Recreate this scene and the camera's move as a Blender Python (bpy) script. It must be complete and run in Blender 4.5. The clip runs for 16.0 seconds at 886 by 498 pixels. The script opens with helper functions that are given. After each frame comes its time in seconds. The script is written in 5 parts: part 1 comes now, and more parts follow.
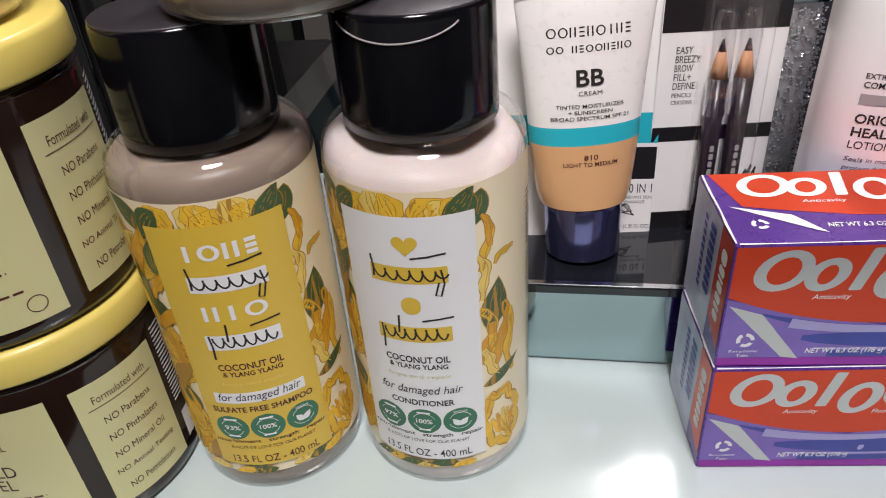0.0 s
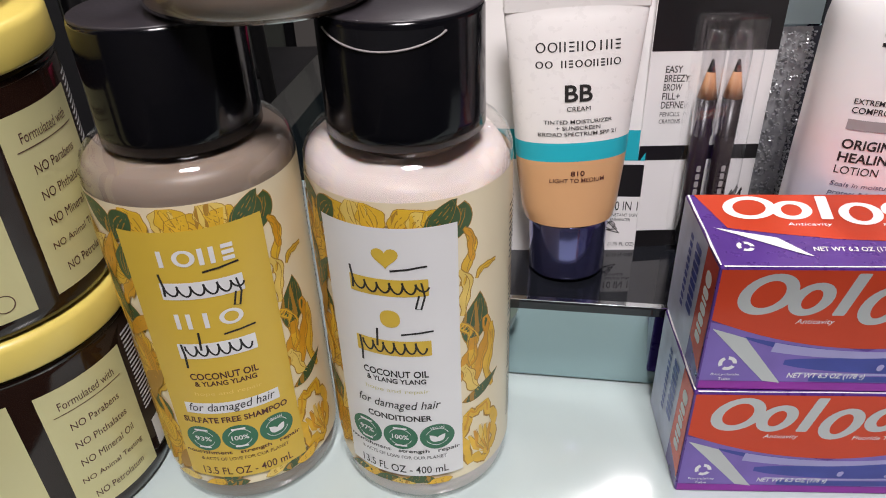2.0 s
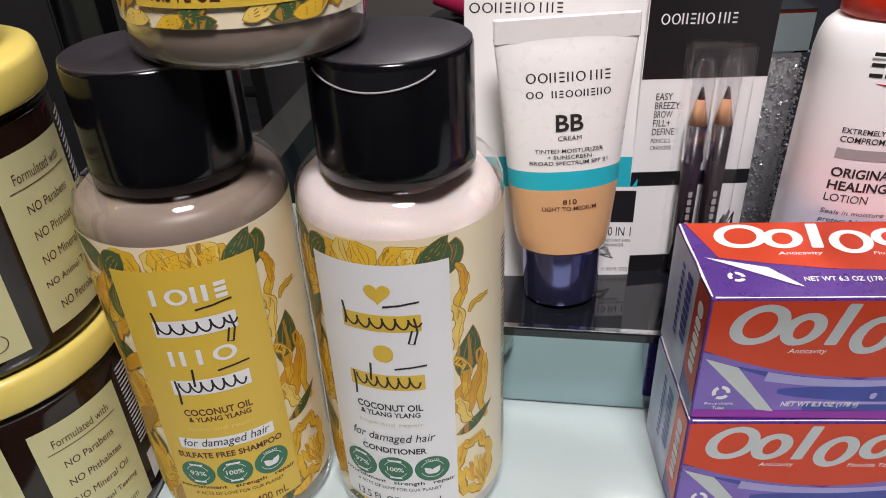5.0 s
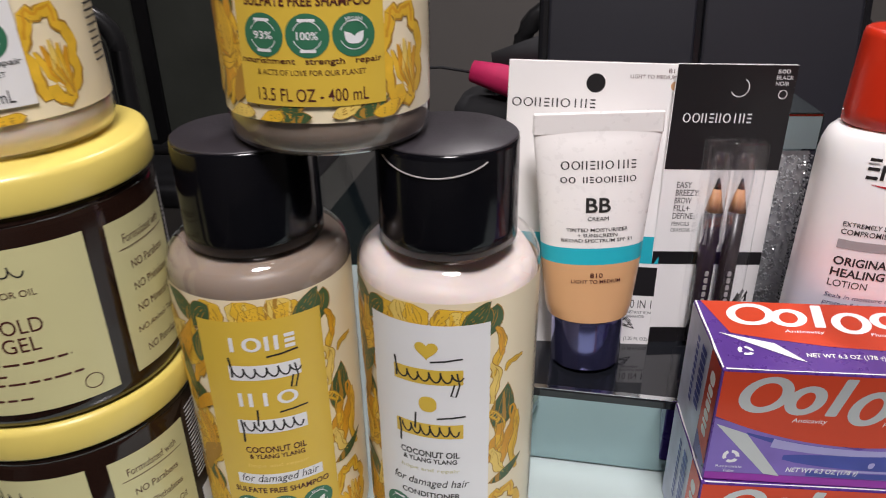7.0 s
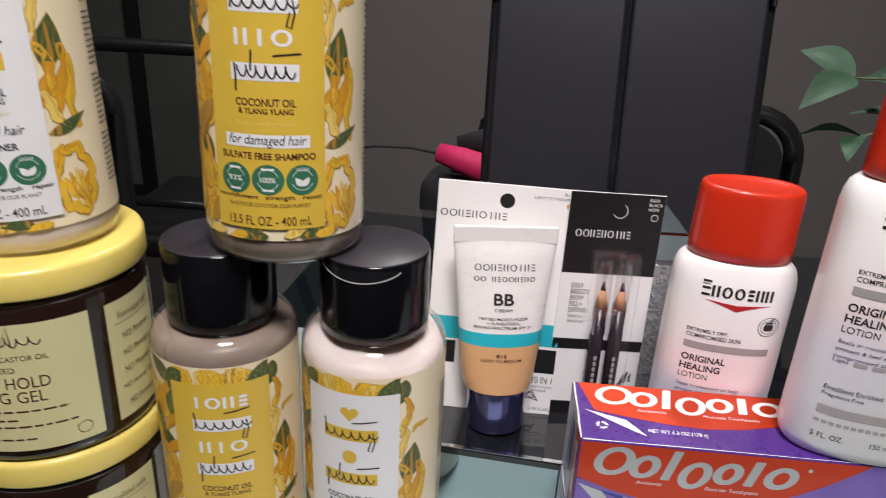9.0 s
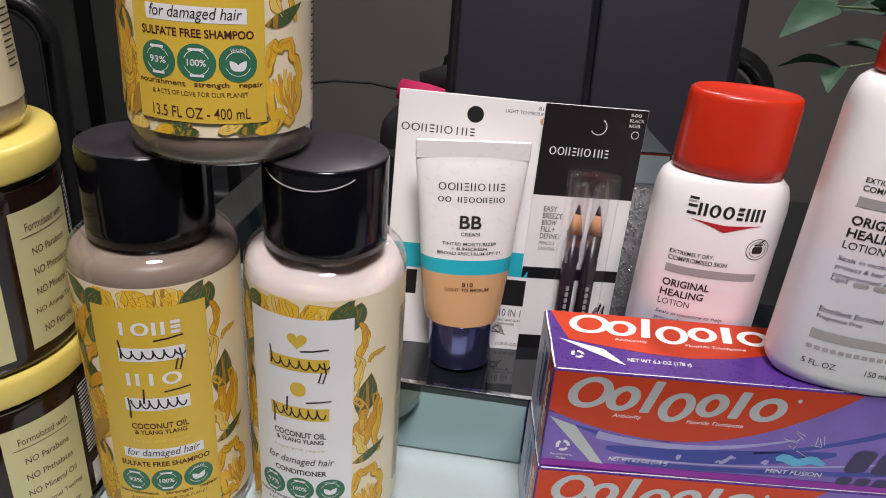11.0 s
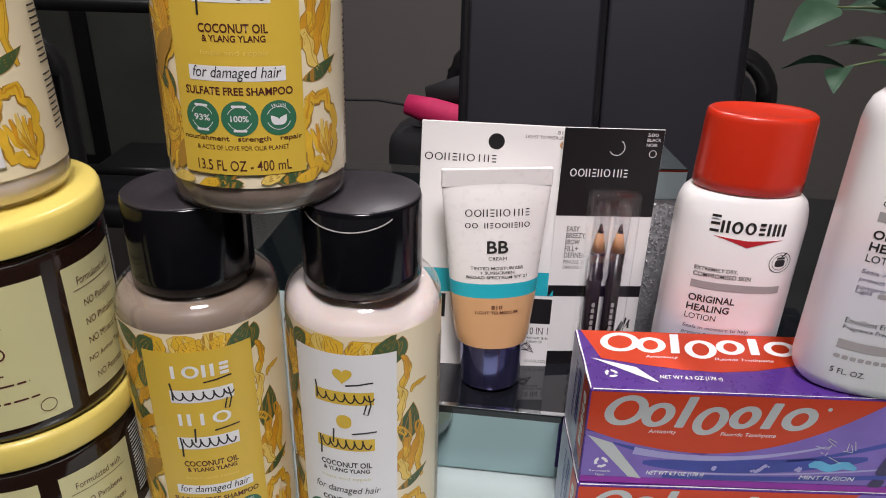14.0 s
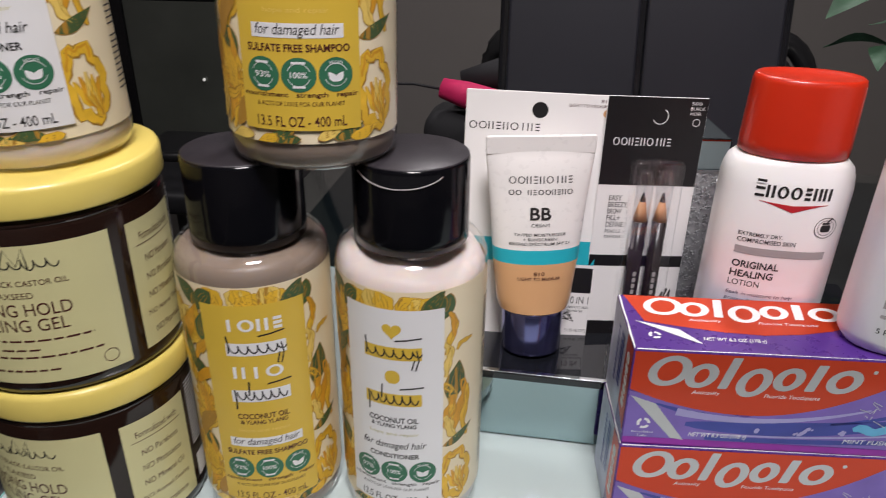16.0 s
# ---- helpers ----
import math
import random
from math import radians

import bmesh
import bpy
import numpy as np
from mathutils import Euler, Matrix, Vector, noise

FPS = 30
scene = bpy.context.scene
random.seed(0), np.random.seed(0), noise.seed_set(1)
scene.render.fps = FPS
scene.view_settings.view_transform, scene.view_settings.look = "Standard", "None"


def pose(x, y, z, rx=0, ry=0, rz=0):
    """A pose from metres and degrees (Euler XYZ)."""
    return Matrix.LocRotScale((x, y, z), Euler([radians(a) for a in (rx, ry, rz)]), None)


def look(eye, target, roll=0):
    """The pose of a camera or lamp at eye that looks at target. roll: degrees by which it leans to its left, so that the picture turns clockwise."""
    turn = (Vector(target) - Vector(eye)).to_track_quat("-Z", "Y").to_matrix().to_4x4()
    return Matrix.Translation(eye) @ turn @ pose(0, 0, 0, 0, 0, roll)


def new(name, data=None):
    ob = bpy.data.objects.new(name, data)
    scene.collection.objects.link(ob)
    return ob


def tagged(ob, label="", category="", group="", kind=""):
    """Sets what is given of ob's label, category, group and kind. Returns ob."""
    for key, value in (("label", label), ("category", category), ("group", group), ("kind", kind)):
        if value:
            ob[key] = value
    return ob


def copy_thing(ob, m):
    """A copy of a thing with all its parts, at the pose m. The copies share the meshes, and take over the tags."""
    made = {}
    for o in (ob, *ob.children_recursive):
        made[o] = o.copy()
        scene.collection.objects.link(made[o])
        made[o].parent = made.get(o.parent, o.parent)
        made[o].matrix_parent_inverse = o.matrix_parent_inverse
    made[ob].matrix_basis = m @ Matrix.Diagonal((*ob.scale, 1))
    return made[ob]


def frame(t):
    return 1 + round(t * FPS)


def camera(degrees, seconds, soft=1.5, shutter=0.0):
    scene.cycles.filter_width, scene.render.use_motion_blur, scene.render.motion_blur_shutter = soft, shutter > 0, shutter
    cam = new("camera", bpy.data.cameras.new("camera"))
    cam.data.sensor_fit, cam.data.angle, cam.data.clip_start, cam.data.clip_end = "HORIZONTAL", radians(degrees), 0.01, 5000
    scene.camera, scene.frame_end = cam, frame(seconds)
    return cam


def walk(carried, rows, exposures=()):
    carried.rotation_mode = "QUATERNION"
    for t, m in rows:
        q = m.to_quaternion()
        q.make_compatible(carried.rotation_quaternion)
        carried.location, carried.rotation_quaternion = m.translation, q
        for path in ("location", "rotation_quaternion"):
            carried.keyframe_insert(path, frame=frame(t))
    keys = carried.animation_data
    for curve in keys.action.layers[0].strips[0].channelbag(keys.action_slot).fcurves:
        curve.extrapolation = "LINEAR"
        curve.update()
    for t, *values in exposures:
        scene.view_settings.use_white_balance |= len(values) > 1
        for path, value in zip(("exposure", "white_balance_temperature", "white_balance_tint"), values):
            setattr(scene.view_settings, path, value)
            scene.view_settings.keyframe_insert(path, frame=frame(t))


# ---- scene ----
cam = camera(63.07, 16.0, soft=1.0, shutter=0.3)
PATH = [
    (0, (0.0304, -0.0023, 0.2199), (-0.2933, 1.6344, -0.8829), -4.63),
    (0.5, (0.0335, -0.0005, 0.2182), (-0.2513, 1.6490, -0.8765), -2.82),
    (1, (0.0312, 0.0014, 0.2176), (-0.2495, 1.6577, -0.8677), -2.68),
    (1.5, (0.0315, 0.0011, 0.2170), (-0.2490, 1.6583, -0.8670), -2.23),
    (2, (0.0310, 0.0015, 0.2181), (-0.2554, 1.6608, -0.8610), -2.12),
    (2.5, (0.0314, 0.0038, 0.2192), (-0.2549, 1.6661, -0.8555), -2.24),
    (3, (0.0320, 0.0051, 0.2239), (-0.2669, 1.6772, -0.8319), -3.01),
    (3.5, (0.0336, 0.0038, 0.2218), (-0.2557, 1.6756, -0.8371), -2.43),
    (6, (0.0322, 0.0053, 0.2260), (-0.2523, 1.6840, -0.8232), -2.93),
    (6.5, (0.0323, 0.0039, 0.2288), (-0.2599, 1.6961, -0.7964), -3.00),
    (7, (0.0291, -0.0220, 0.2411), (-0.3177, 1.7290, -0.6609), -0.88),
    (7.5, (0.0248, -0.0555, 0.2513), (-0.3053, 1.7145, -0.6195), 2.26),
    (8, (0.0237, -0.0859, 0.3111), (-0.3781, 1.7251, -0.4365), 0.30),
    (8.4, (0.0321, -0.0867, 0.3218), (-0.3644, 1.7341, -0.4043), 0.77),
    (8.5, (0.0371, -0.0903, 0.3130), (-0.3814, 1.7300, -0.4021), 1.15),
    (9, (0.0625, -0.0735, 0.2864), (-0.2454, 1.7475, -0.4812), 2.62),
    (9.5, (0.0674, -0.0614, 0.2713), (-0.1875, 1.7603, -0.5138), 3.94),
    (10, (0.0621, -0.0536, 0.2634), (-0.1460, 1.7576, -0.5590), 4.40),
    (10.2, (0.0604, -0.0520, 0.2573), (-0.1186, 1.7568, -0.5773), 5.19),
    (12.3, (0.0593, -0.0381, 0.2558), (-0.1014, 1.7243, -0.6760), 1.04),
    (12.5, (0.0557, -0.0329, 0.2577), (-0.0823, 1.7263, -0.6838), 0.51),
    (13, (0.0480, -0.0464, 0.2714), (-0.1378, 1.7559, -0.5754), 1.54),
    (13.5, (0.0473, -0.0482, 0.2688), (-0.1314, 1.7359, -0.6172), 1.29),
    (14, (0.0480, -0.0545, 0.2700), (-0.1531, 1.7379, -0.5942), 1.47),
    (14.5, (0.0471, -0.0560, 0.2703), (-0.1610, 1.7399, -0.5849), 2.47),
    (15, (0.0552, -0.0542, 0.2696), (-0.1737, 1.7345, -0.5953), 1.11),
    (15.5, (0.0535, -0.0529, 0.2641), (-0.1592, 1.7325, -0.6116), 1.00),
    (16, (0.0417, -0.0671, 0.2602), (-0.2323, 1.7081, -0.6193), 0.89),
]
walk(cam, [(t, look(eye, target, roll)) for t, eye, target, roll in PATH],
     ((0, 0.0), (6.5, 0.0), (7.4, 0.02), (8.0, 0.20), (8.5, 0.16), (9.0, 0.06), (10.0, -0.05), (12.5, -0.08), (16.0, -0.08)))

# ---- world and light ----
world = bpy.data.worlds.new("world")
world.use_nodes = True
scene.world = world
world.node_tree.nodes["Background"].inputs[0].default_value = (0.5, 0.52, 0.56, 1)
world.node_tree.nodes["Background"].inputs[1].default_value = 0.05
scene.view_settings.exposure = 0.0


def ceiling_lamp_light(x, y, z, size, watts, colour):
    data = bpy.data.lights.new("lamp_light", "AREA")
    data.shape, data.size, data.energy, data.color = "DISK", size, watts, colour
    ob = new("lamp_light", data)
    ob.matrix_world = pose(x, y, z)
    return ob


# all out of view: two inferred from highlights, the last (left) one added
LAMPS = [(0.15, -0.34, 0.34, 18.0, 1.20), (0.12, 1.15, 0.24, 14.5, 1.65), (-0.85, 0.30, 0.24, 7.0, 1.65)]
CEIL = 1.65
for lx, ly, ls, lw, lz in LAMPS:
    ceiling_lamp_light(lx, ly, lz - 0.045, ls, lw, (1.0, 0.938, 0.958))


# ---- materials ----
def mat(name, base, rough=0.5, metal=0.0, vary=0.06, scale=40.0, bump=0.0, bump_scale=300.0, coat=0.0, sss=0.0, spec=0.5):
    m = bpy.data.materials.new(name)
    m.use_nodes = True
    nt = m.node_tree
    b = nt.nodes["Principled BSDF"]
    b.inputs["Roughness"].default_value = rough
    b.inputs["Metallic"].default_value = metal
    b.inputs["Coat Weight"].default_value = coat
    b.inputs["Coat Roughness"].default_value = 0.06
    if sss:
        b.inputs["Subsurface Weight"].default_value = sss
        b.inputs["Subsurface Radius"].default_value = (0.004, 0.003, 0.002)
        b.inputs["Subsurface Scale"].default_value = 1.0
    tc = nt.nodes.new("ShaderNodeTexCoord")
    n1 = nt.nodes.new("ShaderNodeTexNoise")
    n1.inputs["Scale"].default_value, n1.inputs["Detail"].default_value = scale, 6
    nt.links.new(tc.outputs["Object"], n1.inputs["Vector"])
    mix = nt.nodes.new("ShaderNodeMix")
    mix.data_type = "RGBA"
    mix.inputs["A"].default_value = (*[c * (1 - vary) for c in base], 1)
    mix.inputs["B"].default_value = (*[min(1, c * (1 + vary)) for c in base], 1)
    nt.links.new(n1.outputs["Fac"], mix.inputs["Factor"])
    nt.links.new(mix.outputs["Result"], b.inputs["Base Color"])
    rr = nt.nodes.new("ShaderNodeMapRange")
    rr.inputs["To Min"].default_value, rr.inputs["To Max"].default_value = max(0, rough - 0.05), min(1, rough + 0.06)
    n2 = nt.nodes.new("ShaderNodeTexNoise")
    n2.inputs["Scale"].default_value, n2.inputs["Detail"].default_value = bump_scale, 4
    nt.links.new(tc.outputs["Object"], n2.inputs["Vector"])
    nt.links.new(n2.outputs["Fac"], rr.inputs["Value"])
    nt.links.new(rr.outputs["Result"], b.inputs["Roughness"])
    b.inputs["Specular IOR Level"].default_value = spec
    if bump:
        bp = nt.nodes.new("ShaderNodeBump")
        bp.inputs["Strength"].default_value, bp.inputs["Distance"].default_value = bump, 0.001
        nt.links.new(n2.outputs["Fac"], bp.inputs["Height"])
        nt.links.new(bp.outputs["Normal"], b.inputs["Normal"])
    return m


def clear_plastic(name, tint=(1, 1, 1), gloss=1.0, rough=0.05):
    m = bpy.data.materials.new(name)
    m.use_nodes = True
    nt = m.node_tree
    nt.nodes.remove(nt.nodes["Principled BSDF"])
    out = nt.nodes["Material Output"]
    tr, gl = nt.nodes.new("ShaderNodeBsdfTransparent"), nt.nodes.new("ShaderNodeBsdfGlossy")
    tr.inputs["Color"].default_value = (*tint, 1)
    gl.inputs["Roughness"].default_value = rough
    gl.inputs["Color"].default_value = (1, 1, 1, 1)
    fr, mx = nt.nodes.new("ShaderNodeLayerWeight"), nt.nodes.new("ShaderNodeMixShader")
    fr.inputs["Blend"].default_value = 0.5
    pw, ad = nt.nodes.new("ShaderNodeMath"), nt.nodes.new("ShaderNodeMath")
    pw.operation, ad.operation = "POWER", "MULTIPLY_ADD"
    pw.inputs[1].default_value, ad.inputs[1].default_value, ad.inputs[2].default_value = 4.0, 0.55 * gloss, 0.045 * gloss
    nt.links.new(fr.outputs["Facing"], pw.inputs[0])
    nt.links.new(pw.outputs["Value"], ad.inputs[0])
    nt.links.new(ad.outputs["Value"], mx.inputs["Fac"])
    nt.links.new(tr.outputs["BSDF"], mx.inputs[1])
    nt.links.new(gl.outputs["BSDF"], mx.inputs[2])
    nt.links.new(mx.outputs["Shader"], out.inputs["Surface"])
    return m


def lotion_plastic():
    """White plastic that turns pale pink and lavender towards its foot, as printed on the bottle."""
    m = mat("lotion_bottle_plastic", (0.85, 0.83, 0.82), 0.32, vary=0.02, coat=0.25, sss=0.05)
    nt = m.node_tree
    b = nt.nodes["Principled BSDF"]
    tc = nt.nodes.new("ShaderNodeTexCoord")
    sep = nt.nodes.new("ShaderNodeSeparateXYZ")
    nt.links.new(tc.outputs["Object"], sep.inputs["Vector"])
    mr = nt.nodes.new("ShaderNodeMapRange")
    mr.inputs["From Min"].default_value, mr.inputs["From Max"].default_value = 0.0, 0.11
    nt.links.new(sep.outputs["Z"], mr.inputs["Value"])
    cr = nt.nodes.new("ShaderNodeValToRGB")
    e = cr.color_ramp.elements
    e[0].position, e[0].color = 0.0, (0.82, 0.81, 0.81, 1)
    e[1].position, e[1].color = 0.98, (0.85, 0.83, 0.82, 1)
    for at, colour in ((0.25, (0.80, 0.79, 0.82, 1)), (0.45, (0.77, 0.73, 0.80, 1)), (0.62, (0.84, 0.72, 0.73, 1)), (0.76, (0.85, 0.80, 0.79, 1))):
        e.new(at).color = colour
    nt.links.new(mr.outputs["Result"], cr.inputs["Fac"])
    nt.links.new(cr.outputs["Color"], b.inputs["Base Color"])
    return m


M = dict(
    white_glass=mat("white_glass", (0.50, 0.585, 0.575), 0.17, vary=0.03, scale=9, coat=0.25),
    glass_edge=mat("glass_edge", (0.20, 0.42, 0.40), 0.12, coat=0.5),
    dark_glass=mat("dark_tinted_glass", (0.006, 0.010, 0.012), 0.07, vary=0.3, scale=4, coat=0.3),
    grey_glass=mat("grey_glass_rim", (0.055, 0.055, 0.052), 0.14, vary=0.2, scale=6, coat=0.3),
    mirror=mat("mirror_silver", (0.40, 0.50, 0.52), 0.02, metal=1.0, vary=0.03, scale=20),
    black_mirror=mat("black_mirror_glass", (0.008, 0.009, 0.012), 0.05, vary=0.2, coat=0.35),
    chrome=mat("chrome", (0.75, 0.77, 0.78), 0.08, metal=1.0),
    black_cap=mat("black_cap_plastic", (0.0035, 0.0035, 0.005), 0.12, vary=0.2, bump=0.015, bump_scale=900, spec=0.35),
    cap_top=mat("black_cap_top_plastic", (0.030, 0.026, 0.031), 0.40, vary=0.5, scale=60, bump=0.05, bump_scale=900),
    shell=clear_plastic("clear_bottle_plastic", (0.95, 0.94, 0.93), 1.6),
    blister=clear_plastic("clear_blister_plastic", (0.99, 0.99, 0.995), 1.8, 0.04),
    shampoo=mat("grey_shampoo", (0.33, 0.265, 0.22), 0.4, vary=0.12, scale=30, sss=0.6),
    cream=mat("white_conditioner", (0.80, 0.72, 0.70), 0.45, vary=0.06, scale=30, sss=0.4),
    wrap=mat("cream_label_film", (0.86, 0.755, 0.53), 0.34, vary=0.05, scale=25, coat=0.15),
    yellow=mat("yellow_label_print", (0.70, 0.475, 0.055), 0.38, vary=0.04, scale=25, coat=0.1),
    white=mat("white_print", (0.80, 0.795, 0.80), 0.4, vary=0.03, coat=0.1),
    ink=mat("black_ink", (0.018, 0.016, 0.015), 0.45, vary=0.1),
    brown_ink=mat("brown_ink", (0.075, 0.016, 0.012), 0.45, vary=0.1),
    badge=mat("green_badge_print", (0.035, 0.16, 0.085), 0.42, vary=0.1),
    petal=mat("yellow_petal_print", (0.78, 0.47, 0.035), 0.4, vary=0.30, scale=160),
    petal2=mat("orange_petal_print", (0.68, 0.33, 0.02), 0.4, vary=0.35, scale=160),
    petal3=mat("pale_petal_print", (0.80, 0.58, 0.14), 0.4, vary=0.25, scale=160),
    leafp=mat("green_leaf_print", (0.055, 0.105, 0.040), 0.4, vary=0.4, scale=160),
    vein=mat("brown_line_print", (0.42, 0.22, 0.03), 0.45, vary=0.2),
    jar=mat("dark_brown_jar_plastic", (0.018, 0.008, 0.0055), 0.09, vary=0.2),
    lid=mat("yellow_lid_plastic", (0.75, 0.60, 0.15), 0.33, vary=0.03, scale=20, bump=0.03, bump_scale=700, coat=0.15),
    jar_label=mat("pale_yellow_jar_label", (0.63, 0.595, 0.31), 0.36, vary=0.04, coat=0.15),
    box_red=mat("red_carton_foil", (0.68, 0.060, 0.015), 0.38, metal=0.5, vary=0.06, scale=60, bump=0.03, bump_scale=500, coat=0.2),
    box_purple=mat("purple_carton_foil", (0.105, 0.038, 0.28), 0.28, metal=0.25, vary=0.25, scale=45, coat=0.2),
    box_violet=mat("violet_carton_foil", (0.30, 0.03, 0.36), 0.3, metal=0.3, vary=0.3, scale=60),
    box_lav=mat("lavender_carton_foil", (0.20, 0.125, 0.46), 0.30, metal=0.2, vary=0.25, scale=60, coat=0.2),
    box_lilac=mat("pale_lilac_carton_foil", (0.38, 0.35, 0.62), 0.32, metal=0.15, vary=0.15, scale=60),
    box_blue=mat("blue_carton_foil", (0.045, 0.06, 0.32), 0.30, metal=0.25, vary=0.35, scale=70, coat=0.2),
    box_silver=mat("silver_carton_print", (0.60, 0.60, 0.60), 0.34, metal=0.6, vary=0.08, coat=0.1),
    box_aqua=mat("aqua_print", (0.12, 0.42, 0.66), 0.35, vary=0.25, scale=120),
    box_end=mat("silver_blue_carton_end", (0.52, 0.53, 0.66), 0.35, metal=0.3, vary=0.45, scale=70),
    lotion=lotion_plastic(),
    red_cap=mat("red_cap_plastic", (0.56, 0.026, 0.007), 0.30, vary=0.05, coat=0.2, sss=0.1, bump=0.02, bump_scale=800),
    red_print=mat("red_print", (0.50, 0.02, 0.03), 0.4),
    grey_print=mat("grey_print", (0.36, 0.33, 0.33), 0.45),
    navy_print=mat("navy_print", (0.045, 0.035, 0.10), 0.45),
    tube_white=mat("white_tube_plastic", (0.84, 0.81, 0.79), 0.28, vary=0.03, coat=0.3),
    tube_tan=mat("tan_tube_print", (0.66, 0.37, 0.18), 0.30, vary=0.04, coat=0.3),
    teal=mat("turquoise_print", (0.02, 0.42, 0.52), 0.36, vary=0.04),
    tube_cap=mat("navy_chrome_cap", (0.17, 0.17, 0.38), 0.14, metal=0.9, vary=0.1, coat=0.4),
    card=mat("white_card", (0.86, 0.84, 0.83), 0.36, vary=0.02, coat=0.3),
    card_black=mat("black_card", (0.009, 0.008, 0.009), 0.42),
    pencil=mat("black_pencil_lacquer", (0.02, 0.013, 0.014), 0.25, coat=0.3),
    wood=mat("pencil_wood", (0.62, 0.30, 0.14), 0.6, vary=0.2, scale=300),
    clear_cap=clear_plastic("smoky_clear_cap", (0.93, 0.93, 0.94), 2.6, 0.05),
    crystal=mat("crushed_crystal", (0.48, 0.49, 0.50), 0.16, metal=0.25, vary=0.35, scale=400),
    black_panel=mat("black_satin_plastic", (0.014, 0.014, 0.020), 0.40, vary=0.2, scale=12, bump=0.03, bump_scale=1200, spec=0.5),
    black_gloss=mat("black_gloss_frame", (0.010, 0.010, 0.012), 0.18, vary=0.2),
    leather=mat("black_leather", (0.014, 0.014, 0.016), 0.36, vary=0.25, scale=20, bump=0.25, bump_scale=450),
    tube_steel=mat("black_steel_tube", (0.012, 0.012, 0.013), 0.3),
    bag=mat("black_bag_fabric", (0.010, 0.010, 0.012), 0.8, vary=0.3, bump=0.3, bump_scale=900),
    pink=mat("pink_fabric", (0.55, 0.012, 0.10), 0.7, vary=0.2, scale=80, bump=0.3, bump_scale=900),
    wall=mat("grey_wall_paint", (0.222, 0.206, 0.194), 0.75, vary=0.05, scale=3, bump=0.05, bump_scale=120),
    ceil=mat("white_ceiling_paint", (0.55, 0.54, 0.53), 0.85, vary=0.03, scale=3),
    floor=mat("dark_floor_boards", (0.05, 0.045, 0.042), 0.4, vary=0.3, scale=6, bump=0.05),
    door_glass=mat("night_door_glass", (0.095, 0.103, 0.090), 0.10, vary=0.4, scale=3, coat=0.5),
    leaf=mat("plant_leaf", (0.040, 0.092, 0.052), 0.58, vary=0.5, scale=45, bump=0.15, bump_scale=200, spec=0.3),
    leaf_light=mat("plant_leaf_pale_edge", (0.13, 0.20, 0.09), 0.55, vary=0.4, scale=60),
    stem=mat("plant_stem", (0.10, 0.14, 0.05), 0.5, vary=0.2),
    pot=mat("white_pot_glaze", (0.7, 0.7, 0.68), 0.25),
    soil=mat("potting_soil", (0.03, 0.02, 0.015), 0.95, vary=0.4, scale=200, bump=0.6),
)
glow = bpy.data.materials.new("lamp_diffuser")
glow.use_nodes = True
glow.node_tree.nodes["Principled BSDF"].inputs["Emission Color"].default_value = (1, 0.95, 0.88, 1)
glow.node_tree.nodes["Principled BSDF"].inputs["Emission Strength"].default_value = 6.0
M["glow"] = glow
# emission that stands for points of light glinting in the door glass
tiny = bpy.data.materials.new("door_glint_glow")
tiny.use_nodes = True
tiny.node_tree.nodes["Principled BSDF"].inputs["Emission Color"].default_value = (1, 0.97, 0.92, 1)
tiny.node_tree.nodes["Principled BSDF"].inputs["Emission Strength"].default_value = 0.5
M["glint_glow"] = tiny


# ---- building helpers ----
def part(name, bm, material, parent=None, label="", smooth=True):
    me = bpy.data.meshes.new(name)
    bm.to_mesh(me)
    bm.free()
    me.materials.append(M[material])
    if smooth:
        me.polygons.foreach_set("use_smooth", [True] * len(me.polygons))
    ob = new(name, me)
    if parent is not None:
        ob.parent = parent
    if label:
        ob["label"] = label
    return ob


def thing(name, label, category, group="", at=None, kind=""):
    ob = new(name)
    ob.empty_display_size = 0.01
    if at is not None:
        ob.matrix_basis = at
    return tagged(ob, label, category, group, kind)


def lathe(profile, n=64, cap=True, sx=1.0, sy=1.0):
    """A surface of revolution from (radius, height) pairs."""
    bm = bmesh.new()
    rings = []
    for r, z in profile:
        rings.append([bm.verts.new((sx * r * math.sin(2 * math.pi * k / n), -sy * r * math.cos(2 * math.pi * k / n), z)) for k in range(n)])
    for a, b in zip(rings, rings[1:]):
        for k in range(n):
            bm.faces.new((a[k], a[(k + 1) % n], b[(k + 1) % n], b[k]))
    if cap:
        bm.faces.new(list(reversed(rings[0])))
        bm.faces.new(rings[-1])
    return bm


def block(x0, y0, z0, x1, y1, z1, bevel=0.0, seg=2):
    bm = bmesh.new()
    bmesh.ops.create_cube(bm, size=1)
    for v in bm.verts:
        v.co = ((x0 + x1) / 2 + v.co.x * (x1 - x0), (y0 + y1) / 2 + v.co.y * (y1 - y0), (z0 + z1) / 2 + v.co.z * (z1 - z0))
    if bevel:
        bmesh.ops.bevel(bm, geom=bm.edges[:], offset=bevel, segments=seg, profile=0.5, affect="EDGES")
    return bm


